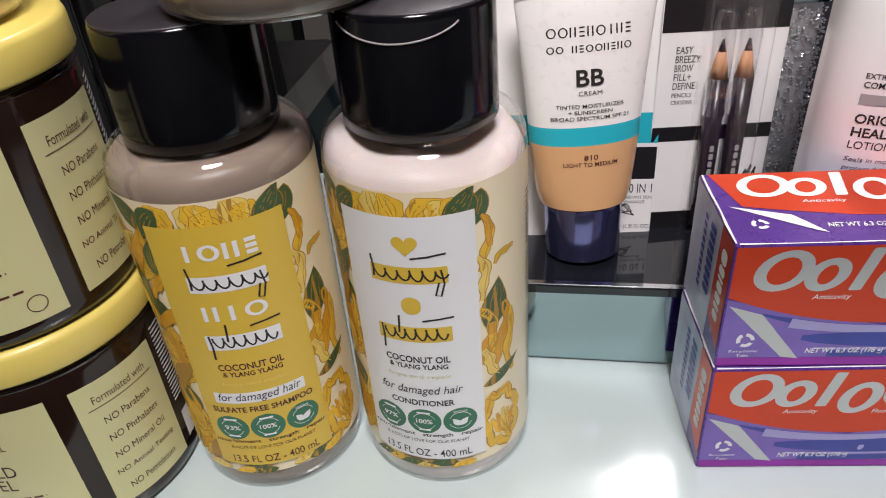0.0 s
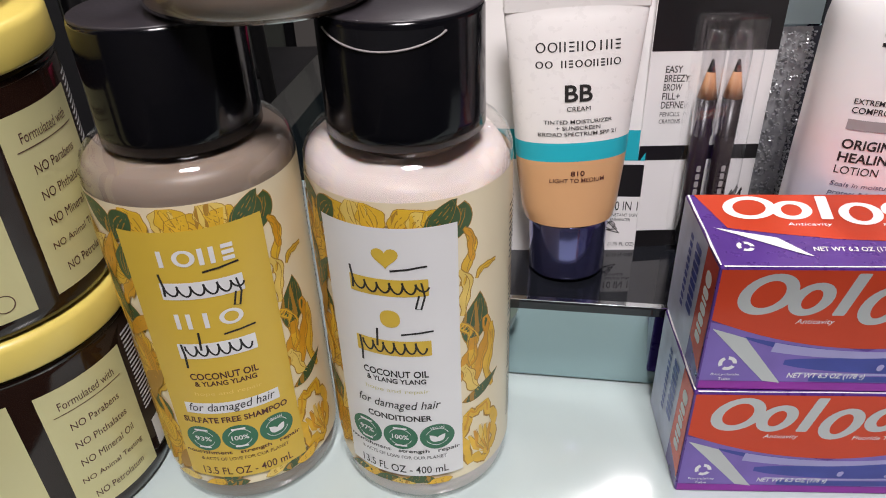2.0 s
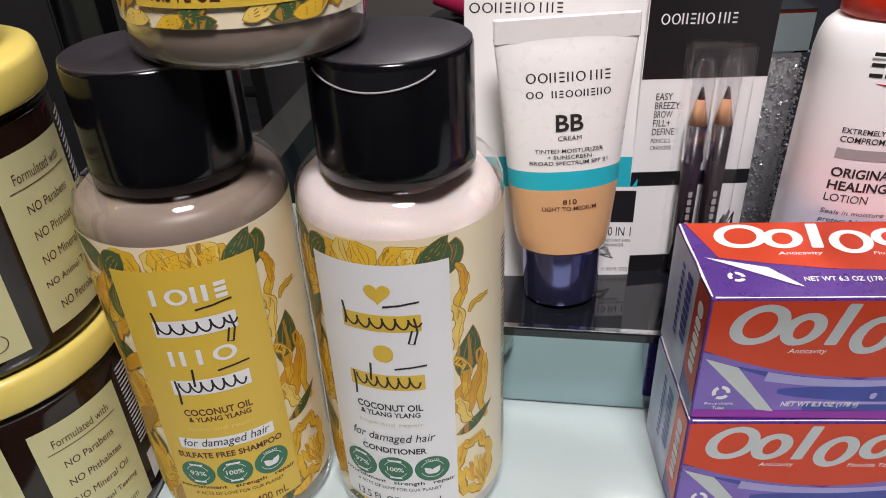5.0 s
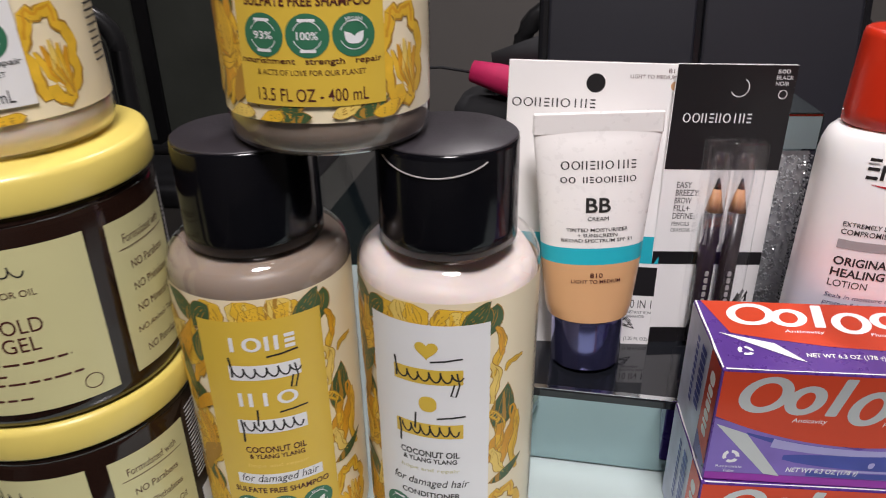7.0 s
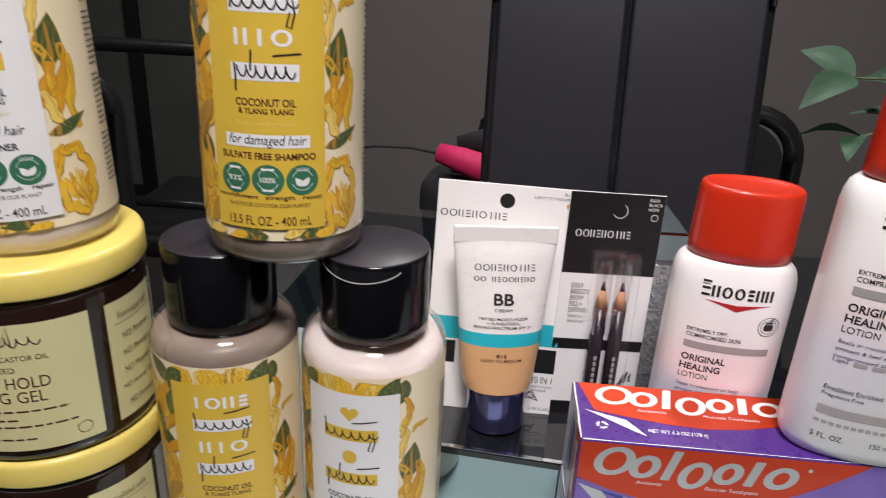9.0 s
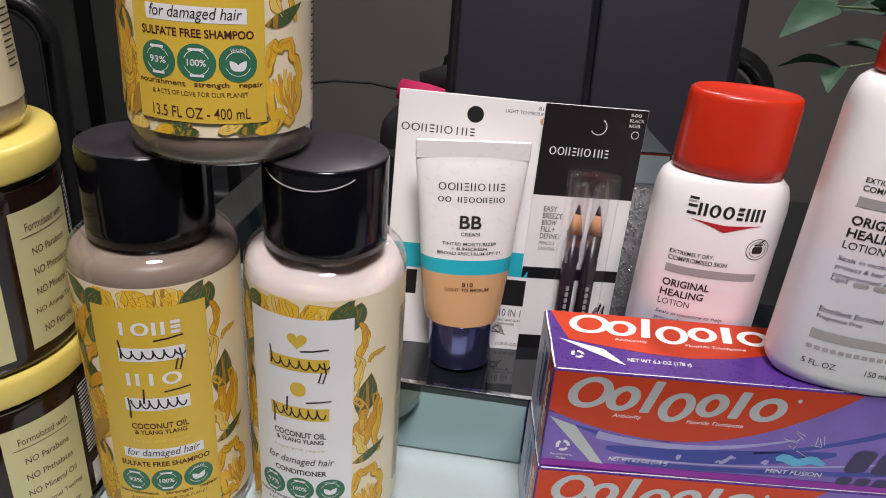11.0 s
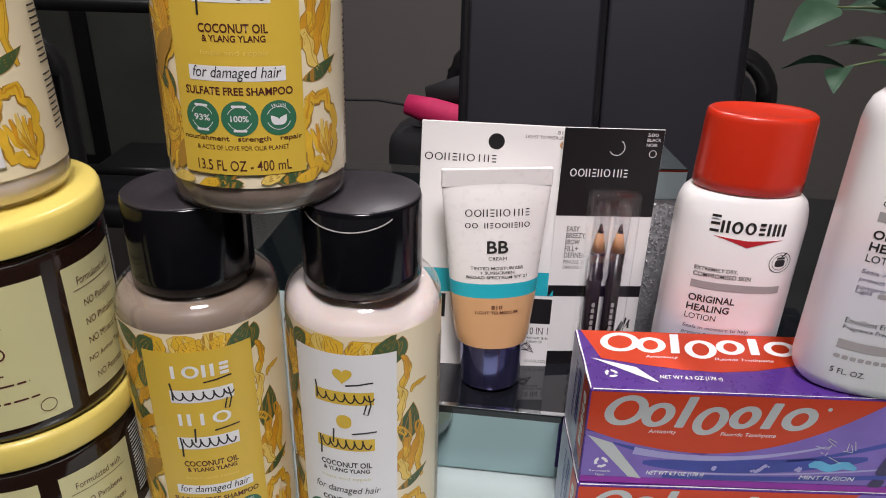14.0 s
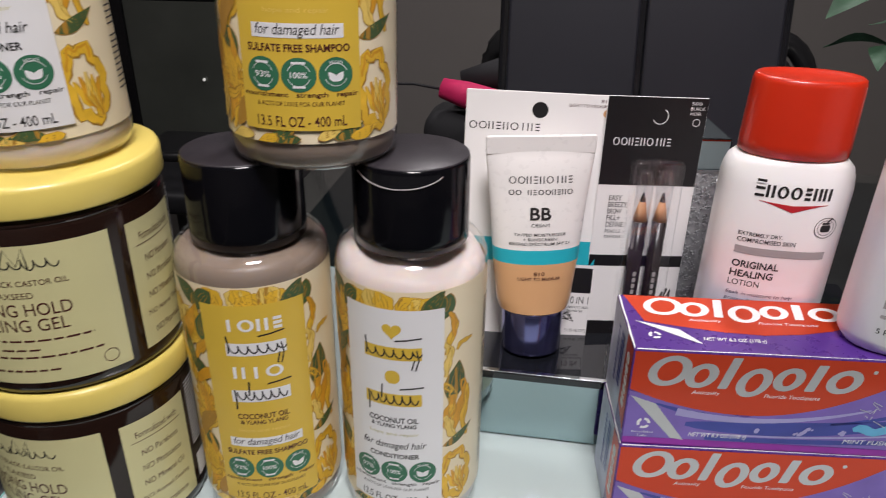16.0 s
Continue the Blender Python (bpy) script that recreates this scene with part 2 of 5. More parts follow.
def pipe(points, radius, n=8, ends=True):
    """A round bar along a list of points; radius may be one number or one a point."""
    bm = bmesh.new()
    pts = [Vector(p) for p in points]
    rad = radius if isinstance(radius, (list, tuple)) else [radius] * len(pts)
    rings, up = [], Vector((0.31, 0.17, 0.93))
    for i, p in enumerate(pts):
        d = (pts[min(i + 1, len(pts) - 1)] - pts[max(i - 1, 0)]).normalized()
        a = d.cross(up)
        if a.length < 1e-4:
            a = d.cross(Vector((1, 0, 0)))
        a.normalize()
        b = d.cross(a).normalized()
        rings.append([bm.verts.new(p + rad[i] * (math.cos(2 * math.pi * k / n) * a + math.sin(2 * math.pi * k / n) * b)) for k in range(n)])
    for r0, r1 in zip(rings, rings[1:]):
        for k in range(n):
            bm.faces.new((r0[k], r0[(k + 1) % n], r1[(k + 1) % n], r1[k]))
    if ends:
        bm.faces.new(rings[0])
        bm.faces.new(list(reversed(rings[-1])))
    bmesh.ops.recalc_face_normals(bm, faces=bm.faces[:])
    return bm


# surfaces that print lies on: each takes (u across, v up, h proud) to a place
def on_cylinder(radius, turn=0.0):
    def place(u, v, h):
        a = radians(turn) + u / radius
        return ((radius + h) * math.sin(a), -(radius + h) * math.cos(a), v)
    place.step = 0.0024
    return place


def on_plane(origin, across, up):
    o, a, b = Vector(origin), Vector(across).normalized(), Vector(up).normalized()
    c = a.cross(b)

    def place(u, v, h):
        return o + a * u + b * v + c * h
    place.step = 0.0
    return place


def patch(place, u0, v0, u1, v1, h, nu=1, nv=1):
    """A printed rectangle, cut finely enough to follow a round body."""
    bm = bmesh.new()
    g = [[bm.verts.new(place(u0 + (u1 - u0) * i / nu, v0 + (v1 - v0) * j / nv, h)) for i in range(nu + 1)] for j in range(nv + 1)]
    for j in range(nv):
        for i in range(nu):
            bm.faces.new((g[j][i], g[j][i + 1], g[j + 1][i + 1], g[j + 1][i]))
    return bm


def poly(bm, place, pts, h):
    """A printed shape, cut into narrow slices where the surface is round."""
    if not place.step:
        bm.faces.new([bm.verts.new(place(u, v, h)) for u, v in pts])
        return
    flat = bmesh.new()
    flat.faces.new([flat.verts.new((u, v, 0)) for u, v in pts])
    lo, hi = min(p[0] for p in pts), max(p[0] for p in pts)
    for k in range(math.ceil(lo / place.step), math.floor(hi / place.step) + 1):
        bmesh.ops.bisect_plane(flat, geom=flat.verts[:] + flat.edges[:] + flat.faces[:], plane_co=(k * place.step, 0, 0), plane_no=(1, 0, 0))
    made = {}
    for f in flat.faces:
        loop = []
        for v in f.verts:
            if v not in made:
                made[v] = bm.verts.new(place(v.co.x, v.co.y, h))
            loop.append(made[v])
        bm.faces.new(loop)
    flat.free()


def strip(bm, place, pts, width, h):
    """A printed stroke along (u, v) points; width is one number or one a point."""
    w = width if isinstance(width, (list, tuple)) else [width] * len(pts)
    left, right = [], []
    for i, (u, v) in enumerate(pts):
        (a, b), (c, d) = pts[max(i - 1, 0)], pts[min(i + 1, len(pts) - 1)]
        k = math.hypot(c - a, d - b) or 1
        nx, ny = -(d - b) / k * w[i] / 2, (c - a) / k * w[i] / 2
        left.append(bm.verts.new(place(u + nx, v + ny, h)))
        right.append(bm.verts.new(place(u - nx, v - ny, h)))
    for i in range(len(pts) - 1):
        bm.faces.new((right[i], right[i + 1], left[i + 1], left[i]))


def bar(bm, place, u0, v0, u1, v1, h, skew=0.0, corner=0.3, n=4):
    """A printed bar with rounded corners that may lean."""
    w, t = u1 - u0, v1 - v0
    r = corner * min(w, t)
    pts = []
    for cx, cy, a0 in ((u1 - r, v0 + r, -90), (u1 - r, v1 - r, 0), (u0 + r, v1 - r, 90), (u0 + r, v0 + r, 180)):
        for k in range(n + 1):
            a = radians(a0 + 90 * k / n)
            pts.append((cx + r * math.cos(a), cy + r * math.sin(a)))
    poly(bm, place, [(u + skew * (v - v0), v) for u, v in pts], h)


def disc(bm, place, cu, cv, ru, rv, h, n=28):
    poly(bm, place, [(cu + ru * math.cos(2 * math.pi * k / n), cv + rv * math.sin(2 * math.pi * k / n)) for k in range(n)], h)


def ring(bm, place, cu, cv, r0, r1, h, n=28, start=0, stop=360):
    a = [radians(start + (stop - start) * k / n) for k in range(n + 1)]
    i = [bm.verts.new(place(cu + r0 * math.cos(x), cv + r0 * math.sin(x), h)) for x in a]
    o = [bm.verts.new(place(cu + r1 * math.cos(x), cv + r1 * math.sin(x), h)) for x in a]
    for k in range(n):
        bm.faces.new((i[k], o[k], o[k + 1], i[k + 1]))


def oval_ring(bm, place, u0, v0, u1, v1, stroke, h, skew=0.0, n=28):
    """A plain printed oval ring between two corners."""
    cu, cv, ru, rv = (u0 + u1) / 2, (v0 + v1) / 2, (u1 - u0) / 2, (v1 - v0) / 2
    o, i = [], []
    for k in range(n + 1):
        a = 2 * math.pi * k / n
        for lst, x, y in ((o, ru, rv), (i, ru - stroke, rv - 0.7 * stroke)):
            pv = cv + y * math.sin(a)
            lst.append(bm.verts.new(place(cu + x * math.cos(a) + skew * (pv - v0), pv, h)))
    for k in range(n):
        bm.faces.new((i[k], o[k], o[k + 1], i[k + 1]))


def mark_row(bm, place, pattern, u0, u1, v0, v1, stroke, h, skew=0.0):
    """A row of plain rings and bars of one height that stands for a logo."""
    cell = (u1 - u0) / sum(1.0 if c == "o" else 0.75 for c in pattern)
    u = u0
    for c in pattern:
        w = cell * (1.0 if c == "o" else 0.75)
        if c == "o":
            oval_ring(bm, place, u + 0.08 * w, v0, u + 0.92 * w, v1, stroke, h, skew)
        elif c == "i":
            bar(bm, place, u + w / 2 - stroke / 2, v0, u + w / 2 + stroke / 2, v1, h, skew, 0.1)
        elif c == "h":
            for f in (0.18, 0.72):
                bar(bm, place, u + f * w - stroke / 2, v0, u + f * w + stroke / 2, v1, h, skew, 0.1)
        elif c == "e":
            for f in (0.0, 0.5, 1.0):
                vv = v0 + f * (v1 - v0 - stroke)
                bar(bm, place, u + 0.2 * w, vv, u + 0.8 * w, vv + stroke, h + 0.000004, skew, 0.1)
        u += w


def words(text, place, cu, cv, width, height, h, material, parent, shear=0.0, align="C", bold=0.0, turn=0.0, name="text_line"):
    """A line of lettering fitted to a width and a height, laid on a surface."""
    cu_data = bpy.data.curves.new("line", "FONT")
    cu_data.body, cu_data.resolution_u, cu_data.shear, cu_data.offset = text, 3, shear, bold
    ob = new("line", cu_data)
    bpy.context.view_layer.update()
    me = bpy.data.meshes.new_from_object(ob.evaluated_get(bpy.context.evaluated_depsgraph_get()))
    bpy.data.objects.remove(ob)
    bpy.data.curves.remove(cu_data)
    n = len(me.vertices)
    co = np.empty(n * 3)
    me.vertices.foreach_get("co", co)
    co = co.reshape(-1, 3)
    lo, hi = co.min(0), co.max(0)
    span = np.maximum(hi - lo, 1e-6)
    u, v = (co[:, 0] - lo[0]) / span[0] * width, (co[:, 1] - lo[1]) / span[1] * height
    u = u - (width / 2 if align == "C" else 0)
    v = v - height / 2
    c, s = math.cos(radians(turn)), math.sin(radians(turn))
    for k in range(n):
        me.vertices[k].co = place(cu + u[k] * c - v[k] * s, cv + u[k] * s + v[k] * c, h)
    me.name = name
    me.materials.clear()
    me.materials.append(M[material])
    for poly_face in me.polygons:
        poly_face.material_index = 0
    out = new(name, me)
    out.parent = parent
    return out


def scrawl(bm, place, u0, u1, v, height, width, h, waves, seed):
    """A plain wavy pen stroke that stands for a script logo."""
    rnd = random.Random(seed)
    pts, n = [], waves * 18
    amp = [rnd.uniform(0.55, 1.0) for _ in range(waves + 2)]
    for k in range(n + 1):
        f = k / n
        a = amp[int(f * waves)]
        pts.append((u0 + (u1 - u0) * (f + 0.20 / waves * math.sin(2 * math.pi * waves * f + 1.9)), v + a * height / 2 * math.sin(2 * math.pi * waves * f)))
    strip(bm, place, pts, width, h)

# ---- the room ----
FLOOR = -0.75
X0, X1, Y0, Y1 = -2.6, 2.2, -1.8, 2.52


def setting(name, bm, material, label, smooth=False):
    return tagged(part(name, bm, material, None, "", smooth), label, name.split("_")[0], "", "structure")


setting("floor", block(X0 - 0.1, Y0 - 0.1, FLOOR - 0.05, X1 + 0.1, Y1 + 0.1, FLOOR), "floor", "dark wooden floor of the dim room")
setting("ceiling", block(X0 - 0.1, Y0 - 0.1, CEIL, X1 + 0.1, Y1 + 0.1, CEIL + 0.1), "ceil", "plain white painted ceiling")
DX0, DX1, DZ = -2.3, -0.92, 1.33
setting("wall_back", block(DX1, Y1, FLOOR, X1, Y1 + 0.1, CEIL), "wall", "plain warm grey painted wall behind the table")
setting("wall_back_side", block(X0, Y1, FLOOR, DX0, Y1 + 0.1, CEIL), "wall", "plain warm grey painted wall beside the glass door")
setting("wall_back_head", block(DX0, Y1, DZ, DX1, Y1 + 0.1, CEIL), "wall", "grey painted wall above the glass door")
setting("wall_front", block(X0, Y0 - 0.1, FLOOR, X1, Y0, CEIL), "wall", "plain warm grey painted wall")
setting("wall_left", block(X0 - 0.1, Y0, FLOOR, X0, Y1, CEIL), "wall", "plain warm grey painted wall")
setting("wall_right", block(X1, Y0, FLOOR, X1 + 0.1, Y1, CEIL), "wall", "plain warm grey painted wall")

door = thing("door_1", "dark sliding glass door with black frame at night", "door", kind="structure")
for a, b in ((DX0, DX0 + 0.05), (-1.66, -1.60), (DX1 - 0.05, DX1)):
    part("door_frame", block(a, Y1 + 0.02, FLOOR, b, Y1 + 0.07, DZ, 0.004), "black_gloss", door, smooth=False)
for a, b in ((FLOOR, FLOOR + 0.07), (DZ - 0.05, DZ)):
    part("door_rail", block(DX0 + 0.05, Y1 + 0.022, a, DX1 - 0.05, Y1 + 0.068, b), "black_gloss", door, smooth=False)
for a, b in ((DX0 + 0.05, -1.66), (-1.60, DX1 - 0.05)):
    part("pane", block(a, Y1 + 0.035, FLOOR + 0.07, b, Y1 + 0.05, DZ - 0.05), "door_glass", door, smooth=False)

for lx, ly, ls, lw, lz in LAMPS:
    lamp = thing("ceiling_lamp", "unseen round white lamp hung low over the table, switched on" if lz < CEIL else "unseen round white ceiling lamp, switched on", "lamp", "ceiling lamps", pose(lx, ly, lz))
    part("rim", lathe([(ls / 2 + 0.02, -0.035), (ls / 2 + 0.022, -0.01), (ls / 2 + 0.015, 0.0)], 40), "pot", lamp)
    part("diffuser", lathe([(ls / 2, -0.0425), (ls / 2 + 0.004, -0.0355)], 40), "glow", lamp)
    # made-up cord: this lamp hangs low so that higher things get more light
    if lz < CEIL:
        part("cord", pipe([(0, 0, 0), (0, 0, CEIL - lz)], 0.003, 8), "black_gloss", lamp)

# ---- the table ----
TX0, TX1, TY0, TY1 = -0.210, 0.87, -0.55, 0.733
table = thing("glass_table", "dining table with a dark tinted glass top and steel legs", "table")
part("tabletop", block(TX0, TY0, -0.014, TX1, TY1, -0.004, 0.003), "grey_glass", table, "grey rimmed glass sheet with bevelled edge")
part("table_inset", block(TX0 + 0.037, TY0 + 0.03, -0.0045, TX1 - 0.037, TY1 - 0.030, -0.0034, 0.0004, 1), "dark_glass", table, "navy black glass inset")
for x in (TX0 + 0.12, TX1 - 0.12):
    for y in (TY0 + 0.12, TY1 - 0.12):
        part("leg", pipe([(x, y, -0.014), (x, y, FLOOR)], 0.03, 16), "chrome", table)
mat_ob = thing("glass_placemat", "pale white glass serving board on the dark table", "placemat")
part("board", block(-0.204, 0.085, -0.0034, 0.53, 0.412, 0.0, 0.0012), "white_glass", mat_ob)
for x0, y0, x1, y1 in ((-0.204, 0.0835, 0.53, 0.0848), (-0.204, 0.4122, 0.53, 0.4135), (-0.2055, 0.0835, -0.2042, 0.4135), (0.5302, 0.0835, 0.5315, 0.4135)):
    part("polished_edge", block(x0, y0, -0.0033, x1, y1, -0.0008, 0.0004, 1), "glass_edge", mat_ob, "green polished glass edge", smooth=False)

# ---- mirrored riser ----
RZ = 0.0437
riser = thing("mirrored_riser", "low mirror-fronted stand with dark glass top", "riser")
RX0, RX1, RY0, RY1 = -0.030, 0.225, 0.2390, 0.365
part("body", block(RX0 + 0.002, RY0 + 0.002, 0.0, RX1 - 0.002, RY1 - 0.002, RZ - 0.004), "black_gloss", riser, smooth=False)
part("front_mirror", block(RX0 + 0.001, RY0, 0.0012, RX1 - 0.001, RY0 + 0.0018, RZ - 0.0045, 0.0006), "mirror", riser, smooth=False)
part("side_mirror", block(RX0, RY0 + 0.002, 0.001, RX0 + 0.0018, RY1 - 0.002, RZ - 0.0045, 0.0006), "mirror", riser, smooth=False)
part("bevel_strip", block(RX0 - 0.002, RY0 - 0.0039, RZ + 0.0002, RX1 + 0.002, RY0 - 0.0012, RZ + 0.0007, 0.0002, 1), "chrome", riser, "polished bevel along the front edge", smooth=False)
part("top_mirror", block(RX0 - 0.002, RY0 - 0.004, RZ - 0.0042, RX1 + 0.002, RY1 + 0.002, RZ, 0.0005, 1), "black_mirror", riser, smooth=False)

# ---- shampoo and conditioner bottles ----
BR = 0.0320


def heart(bm, place, cu, cv, size, h):
    pts = []
    for k in range(28):
        a = 2 * math.pi * k / 28
        pts.append((cu + size * 16 * math.sin(a) ** 3 / 34, cv + size * (13 * math.cos(a) - 5 * math.cos(2 * a) - 2 * math.cos(3 * a) - math.cos(4 * a)) / 34))
    poly(bm, place, list(reversed(pts)), h)


def petal_shape(u, v, length, width, turn, bend, wave=0.0):
    """The outline of one petal or leaf, from its foot to its tip and back."""
    n, left, right = 12, [], []
    a = radians(turn)
    for k in range(n + 1):
        f = k / n
        ang = a + bend * f
        x, y = u + length * f * math.cos(ang), v + length * f * math.sin(ang)
        w = width / 2 * math.sin(math.pi * f ** 0.8) * (1 + wave * math.sin(14 * f))
        left.append((x - w * math.sin(ang), y + w * math.cos(ang)))
        right.append((x + w * math.sin(ang), y - w * math.cos(ang)))
    return right[:-1] + list(reversed(left))[:-1]


def flower_print(parent, place, seed):
    """Printed petals and leaves that fill the wrap label beside, above and under its panel."""
    rnd = random.Random(seed)
    layers = {k: bmesh.new() for k in ("vein", "petal", "petal2", "petal3", "leafp")}
    lines = bmesh.new()
    step = [0]

    def one(kind, u, v, length, width, turn, bend=0.0, wave=0.0):
        step[0] += 1
        h = 0.00014 + 0.000005 * step[0]
        v = min(max(v, 0.0125), 0.1215)
        shape = petal_shape(u, v, length, width, turn, bend, wave)
        cu, cv = sum(p[0] for p in shape) / len(shape), sum(p[1] for p in shape) / len(shape)
        clip = lambda p: (p[0], min(max(p[1], 0.0108), 0.1235))
        poly(layers["vein"], place, [clip((cu + (a - cu) * 1.05, cv + (b - cv) * 1.05)) for a, b in shape], h - 0.000003)
        poly(layers[kind], place, [clip(p) for p in shape], h)
        a = radians(turn)
        for o in (-0.22, 0.0, 0.2):
            pts = [clip((u + length * f * math.cos(a + bend * f) - o * width * math.sin(math.pi * f) * math.sin(a),
                         v + length * f * math.sin(a + bend * f) + o * width * math.sin(math.pi * f) * math.cos(a))) for f in (0.12, 0.3, 0.5, 0.7, 0.88)]
            strip(lines, place, pts, [0.00012, 0.00035, 0.0003, 0.0002, 0.0001], h + 0.000003)

    def ribbon(kind, u, v, length, width, turn, bend, amp):
        """A curling, outlined ribbon petal."""
        step[0] += 2
        h = 0.00014 + 0.000005 * step[0]
        a0, pts, wid, n = radians(turn), [], [], 16
        for k in range(n + 1):
            f = k / n
            a = a0 + bend * f + amp * math.sin(9 * f)
            if k:
                u, v = u + length / n * math.cos(a), v + length / n * math.sin(a)
            pts.append((u, min(max(v, 0.0114), 0.1228)))
            wid.append(width * (0.25 + 0.75 * math.sin(math.pi * min(1, f * 0.9 + 0.08))) * (1 + 0.25 * math.sin(17 * f + turn)))
        strip(layers["vein"], place, pts, [w + 0.0007 for w in wid], h)
        strip(layers[kind], place, pts, wid, h + 0.000004)
        strip(lines, place, [(p[0] + 0.2 * width, p[1]) for p in pts[2:-2]], 0.00022, h + 0.000008)

    pu = 0.0200
    def ragged_flower(u, v, w, t, lean):
        """A hanging bloom: a pale heart inside a frilled golden rim, with folds running to its foot."""
        step[0] += 6
        h = 0.00014 + 0.000005 * step[0]
        pts, n = [], 44
        for k in range(n + 1):
            a = 2 * math.pi * k / n
            frill = 1 + 0.10 * math.sin(7 * a + lean) + 0.06 * math.sin(13 * a)
            pts.append((u + w * frill * math.cos(a) + lean * 0.10 * t * math.sin(a), min(max(v + t * frill * math.sin(a), 0.0112), 0.1230)))
        strip(layers["vein"], place, pts, 0.0040, h)
        strip(layers["petal"], place, pts, [0.0032 + 0.0008 * math.sin(0.9 * k) for k in range(n + 1)], h + 0.000004)
        strip(layers["petal2"], place, [(a, b + 0.0006) for a, b in pts[6:20]], 0.0009, h + 0.000008)
        for k in range(5):
            top = (u + w * (-0.7 + 0.34 * k), v + 0.35 * t * (1 - abs(k - 2) * 0.3))
            foot = (u + 0.55 * w, max(v - 0.95 * t, 0.0115))
            mid = ((top[0] + foot[0]) / 2 - 0.0012, (top[1] + foot[1]) / 2)
            strip(layers[("petal", "petal2", "petal3")[k % 3]], place, [top, mid, foot], [0.0008, 0.0034, 0.0010], h + 0.000010 + 0.000002 * k)
            strip(lines, place, [(top[0] + 0.0009, top[1]), (mid[0] + 0.0012, mid[1]), foot], 0.00022, h + 0.000024)

    # beside the panel: curling petals under a leaf, a slim leaf, and a hanging bloom
    one("leafp", pu + 0.0035, 0.1215, 0.016, 0.0085, 262, -0.5)
    for k, (u, v, l, w, turn, bend) in enumerate(((0.0040, 0.1120, 0.020, 0.0030, -72, -0.9), (0.0060, 0.1010, 0.013, 0.0022, 75, 0.8), (0.0012, 0.0990, 0.018, 0.0034, -60, -1.0), (0.0075, 0.0940, 0.010, 0.0018, 60, -1.4))):
        ribbon(("petal", "petal2", "petal3", "petal")[k], pu + u, v, l, w, turn, bend, 0.30)
    one("leafp", pu + 0.0040, 0.0700, 0.019, 0.0105, 64, 0.2)
    for k, (u, v, l, w, turn, bend) in enumerate(((0.0010, 0.0790, 0.022, 0.0036, -50, -1.0), (0.0110, 0.0780, 0.026, 0.0042, -88, -0.5), (0.0060, 0.0720, 0.022, 0.0050, -105, -0.4), (0.0140, 0.0740, 0.028, 0.0034, -108, 0.5), (0.0020, 0.0620, 0.015, 0.0040, -80, 0.4))):
        ribbon(("petal", "petal2", "petal2", "petal", "petal3")[k], pu + u, v, l, w, turn, bend, 0.28)
    one("leafp", pu + 0.0015, 0.0462, 0.017, 0.0046, 8, 0.25)
    ragged_flower(pu + 0.0085, 0.0275, 0.0072, 0.0125, -0.6)
    # the far side: dense petals and leaves
    for base, lean in ((0.072, 0), (0.108, 1), (0.034, 2)):
        one("leafp", -pu - 0.004, base + 0.005, 0.016, 0.008, 110, 0.5)
        for k in range(7):
            one(("petal", "petal2", "petal3", "petal")[(k + lean) % 4], -pu - 0.0015, base + rnd.uniform(-0.006, 0.002), rnd.uniform(0.013, 0.021), rnd.uniform(0.0055, 0.0085), 260 - 20 * k + rnd.uniform(-8, 8), rnd.uniform(-0.3, 0.9), 0.14)
        for k in range(6):
            ribbon(("petal", "petal2", "petal")[(k + lean) % 3], -pu - 0.003, base + rnd.uniform(-0.010, 0.0), rnd.uniform(0.014, 0.021), rnd.uniform(0.0022, 0.0038), 275 - 34 * k + rnd.uniform(-9, 9), -rnd.uniform(0.3, 1.6), 0.40)
    for k in range(16):
        one(("petal", "petal2", "vein", "leafp", "petal3")[k % 5], -pu - rnd.uniform(0.002, 0.022), rnd.uniform(0.014, 0.11), rnd.uniform(0.014, 0.026), rnd.uniform(0.004, 0.007), rnd.uniform(50, 130), rnd.uniform(-0.7, 0.7), 0.1)
    # heads above and feet under the panel
    for k in range(6):
        u = -0.012 + 0.0050 * k
        one(("petal", "petal3", "petal")[k % 3], u, 0.1145, rnd.uniform(0.009, 0.012), 0.0085, rnd.uniform(50, 130), rnd.uniform(-0.5, 0.5), 0.12)
    one("leafp", -0.0155, 0.1230, 0.012, 0.008, 215, 0.3)
    one("leafp", 0.0205, 0.1220, 0.013, 0.009, 240, -0.4)
    one("leafp", 0.012, 0.1148, 0.013, 0.006, 35, 0.2)
    for k in range(7):
        one(("petal3", "leafp", "petal", "leafp")[k % 4], -0.018 + 0.0058 * k, 0.0122, 0.012, 0.0042, rnd.choice((8, 172)) + rnd.uniform(-14, 14), 0.3, 0.1)
    names = dict(vein="petal_outline", petal="yellow_petal", petal2="orange_petal", petal3="pale_petal", leafp="printed_leaf")
    for k, bm in layers.items():
        tagged(part(names[k], bm, k, parent, smooth=False), kind="stuff")
    tagged(part("petal_vein", lines, "vein", parent, smooth=False), kind="stuff")


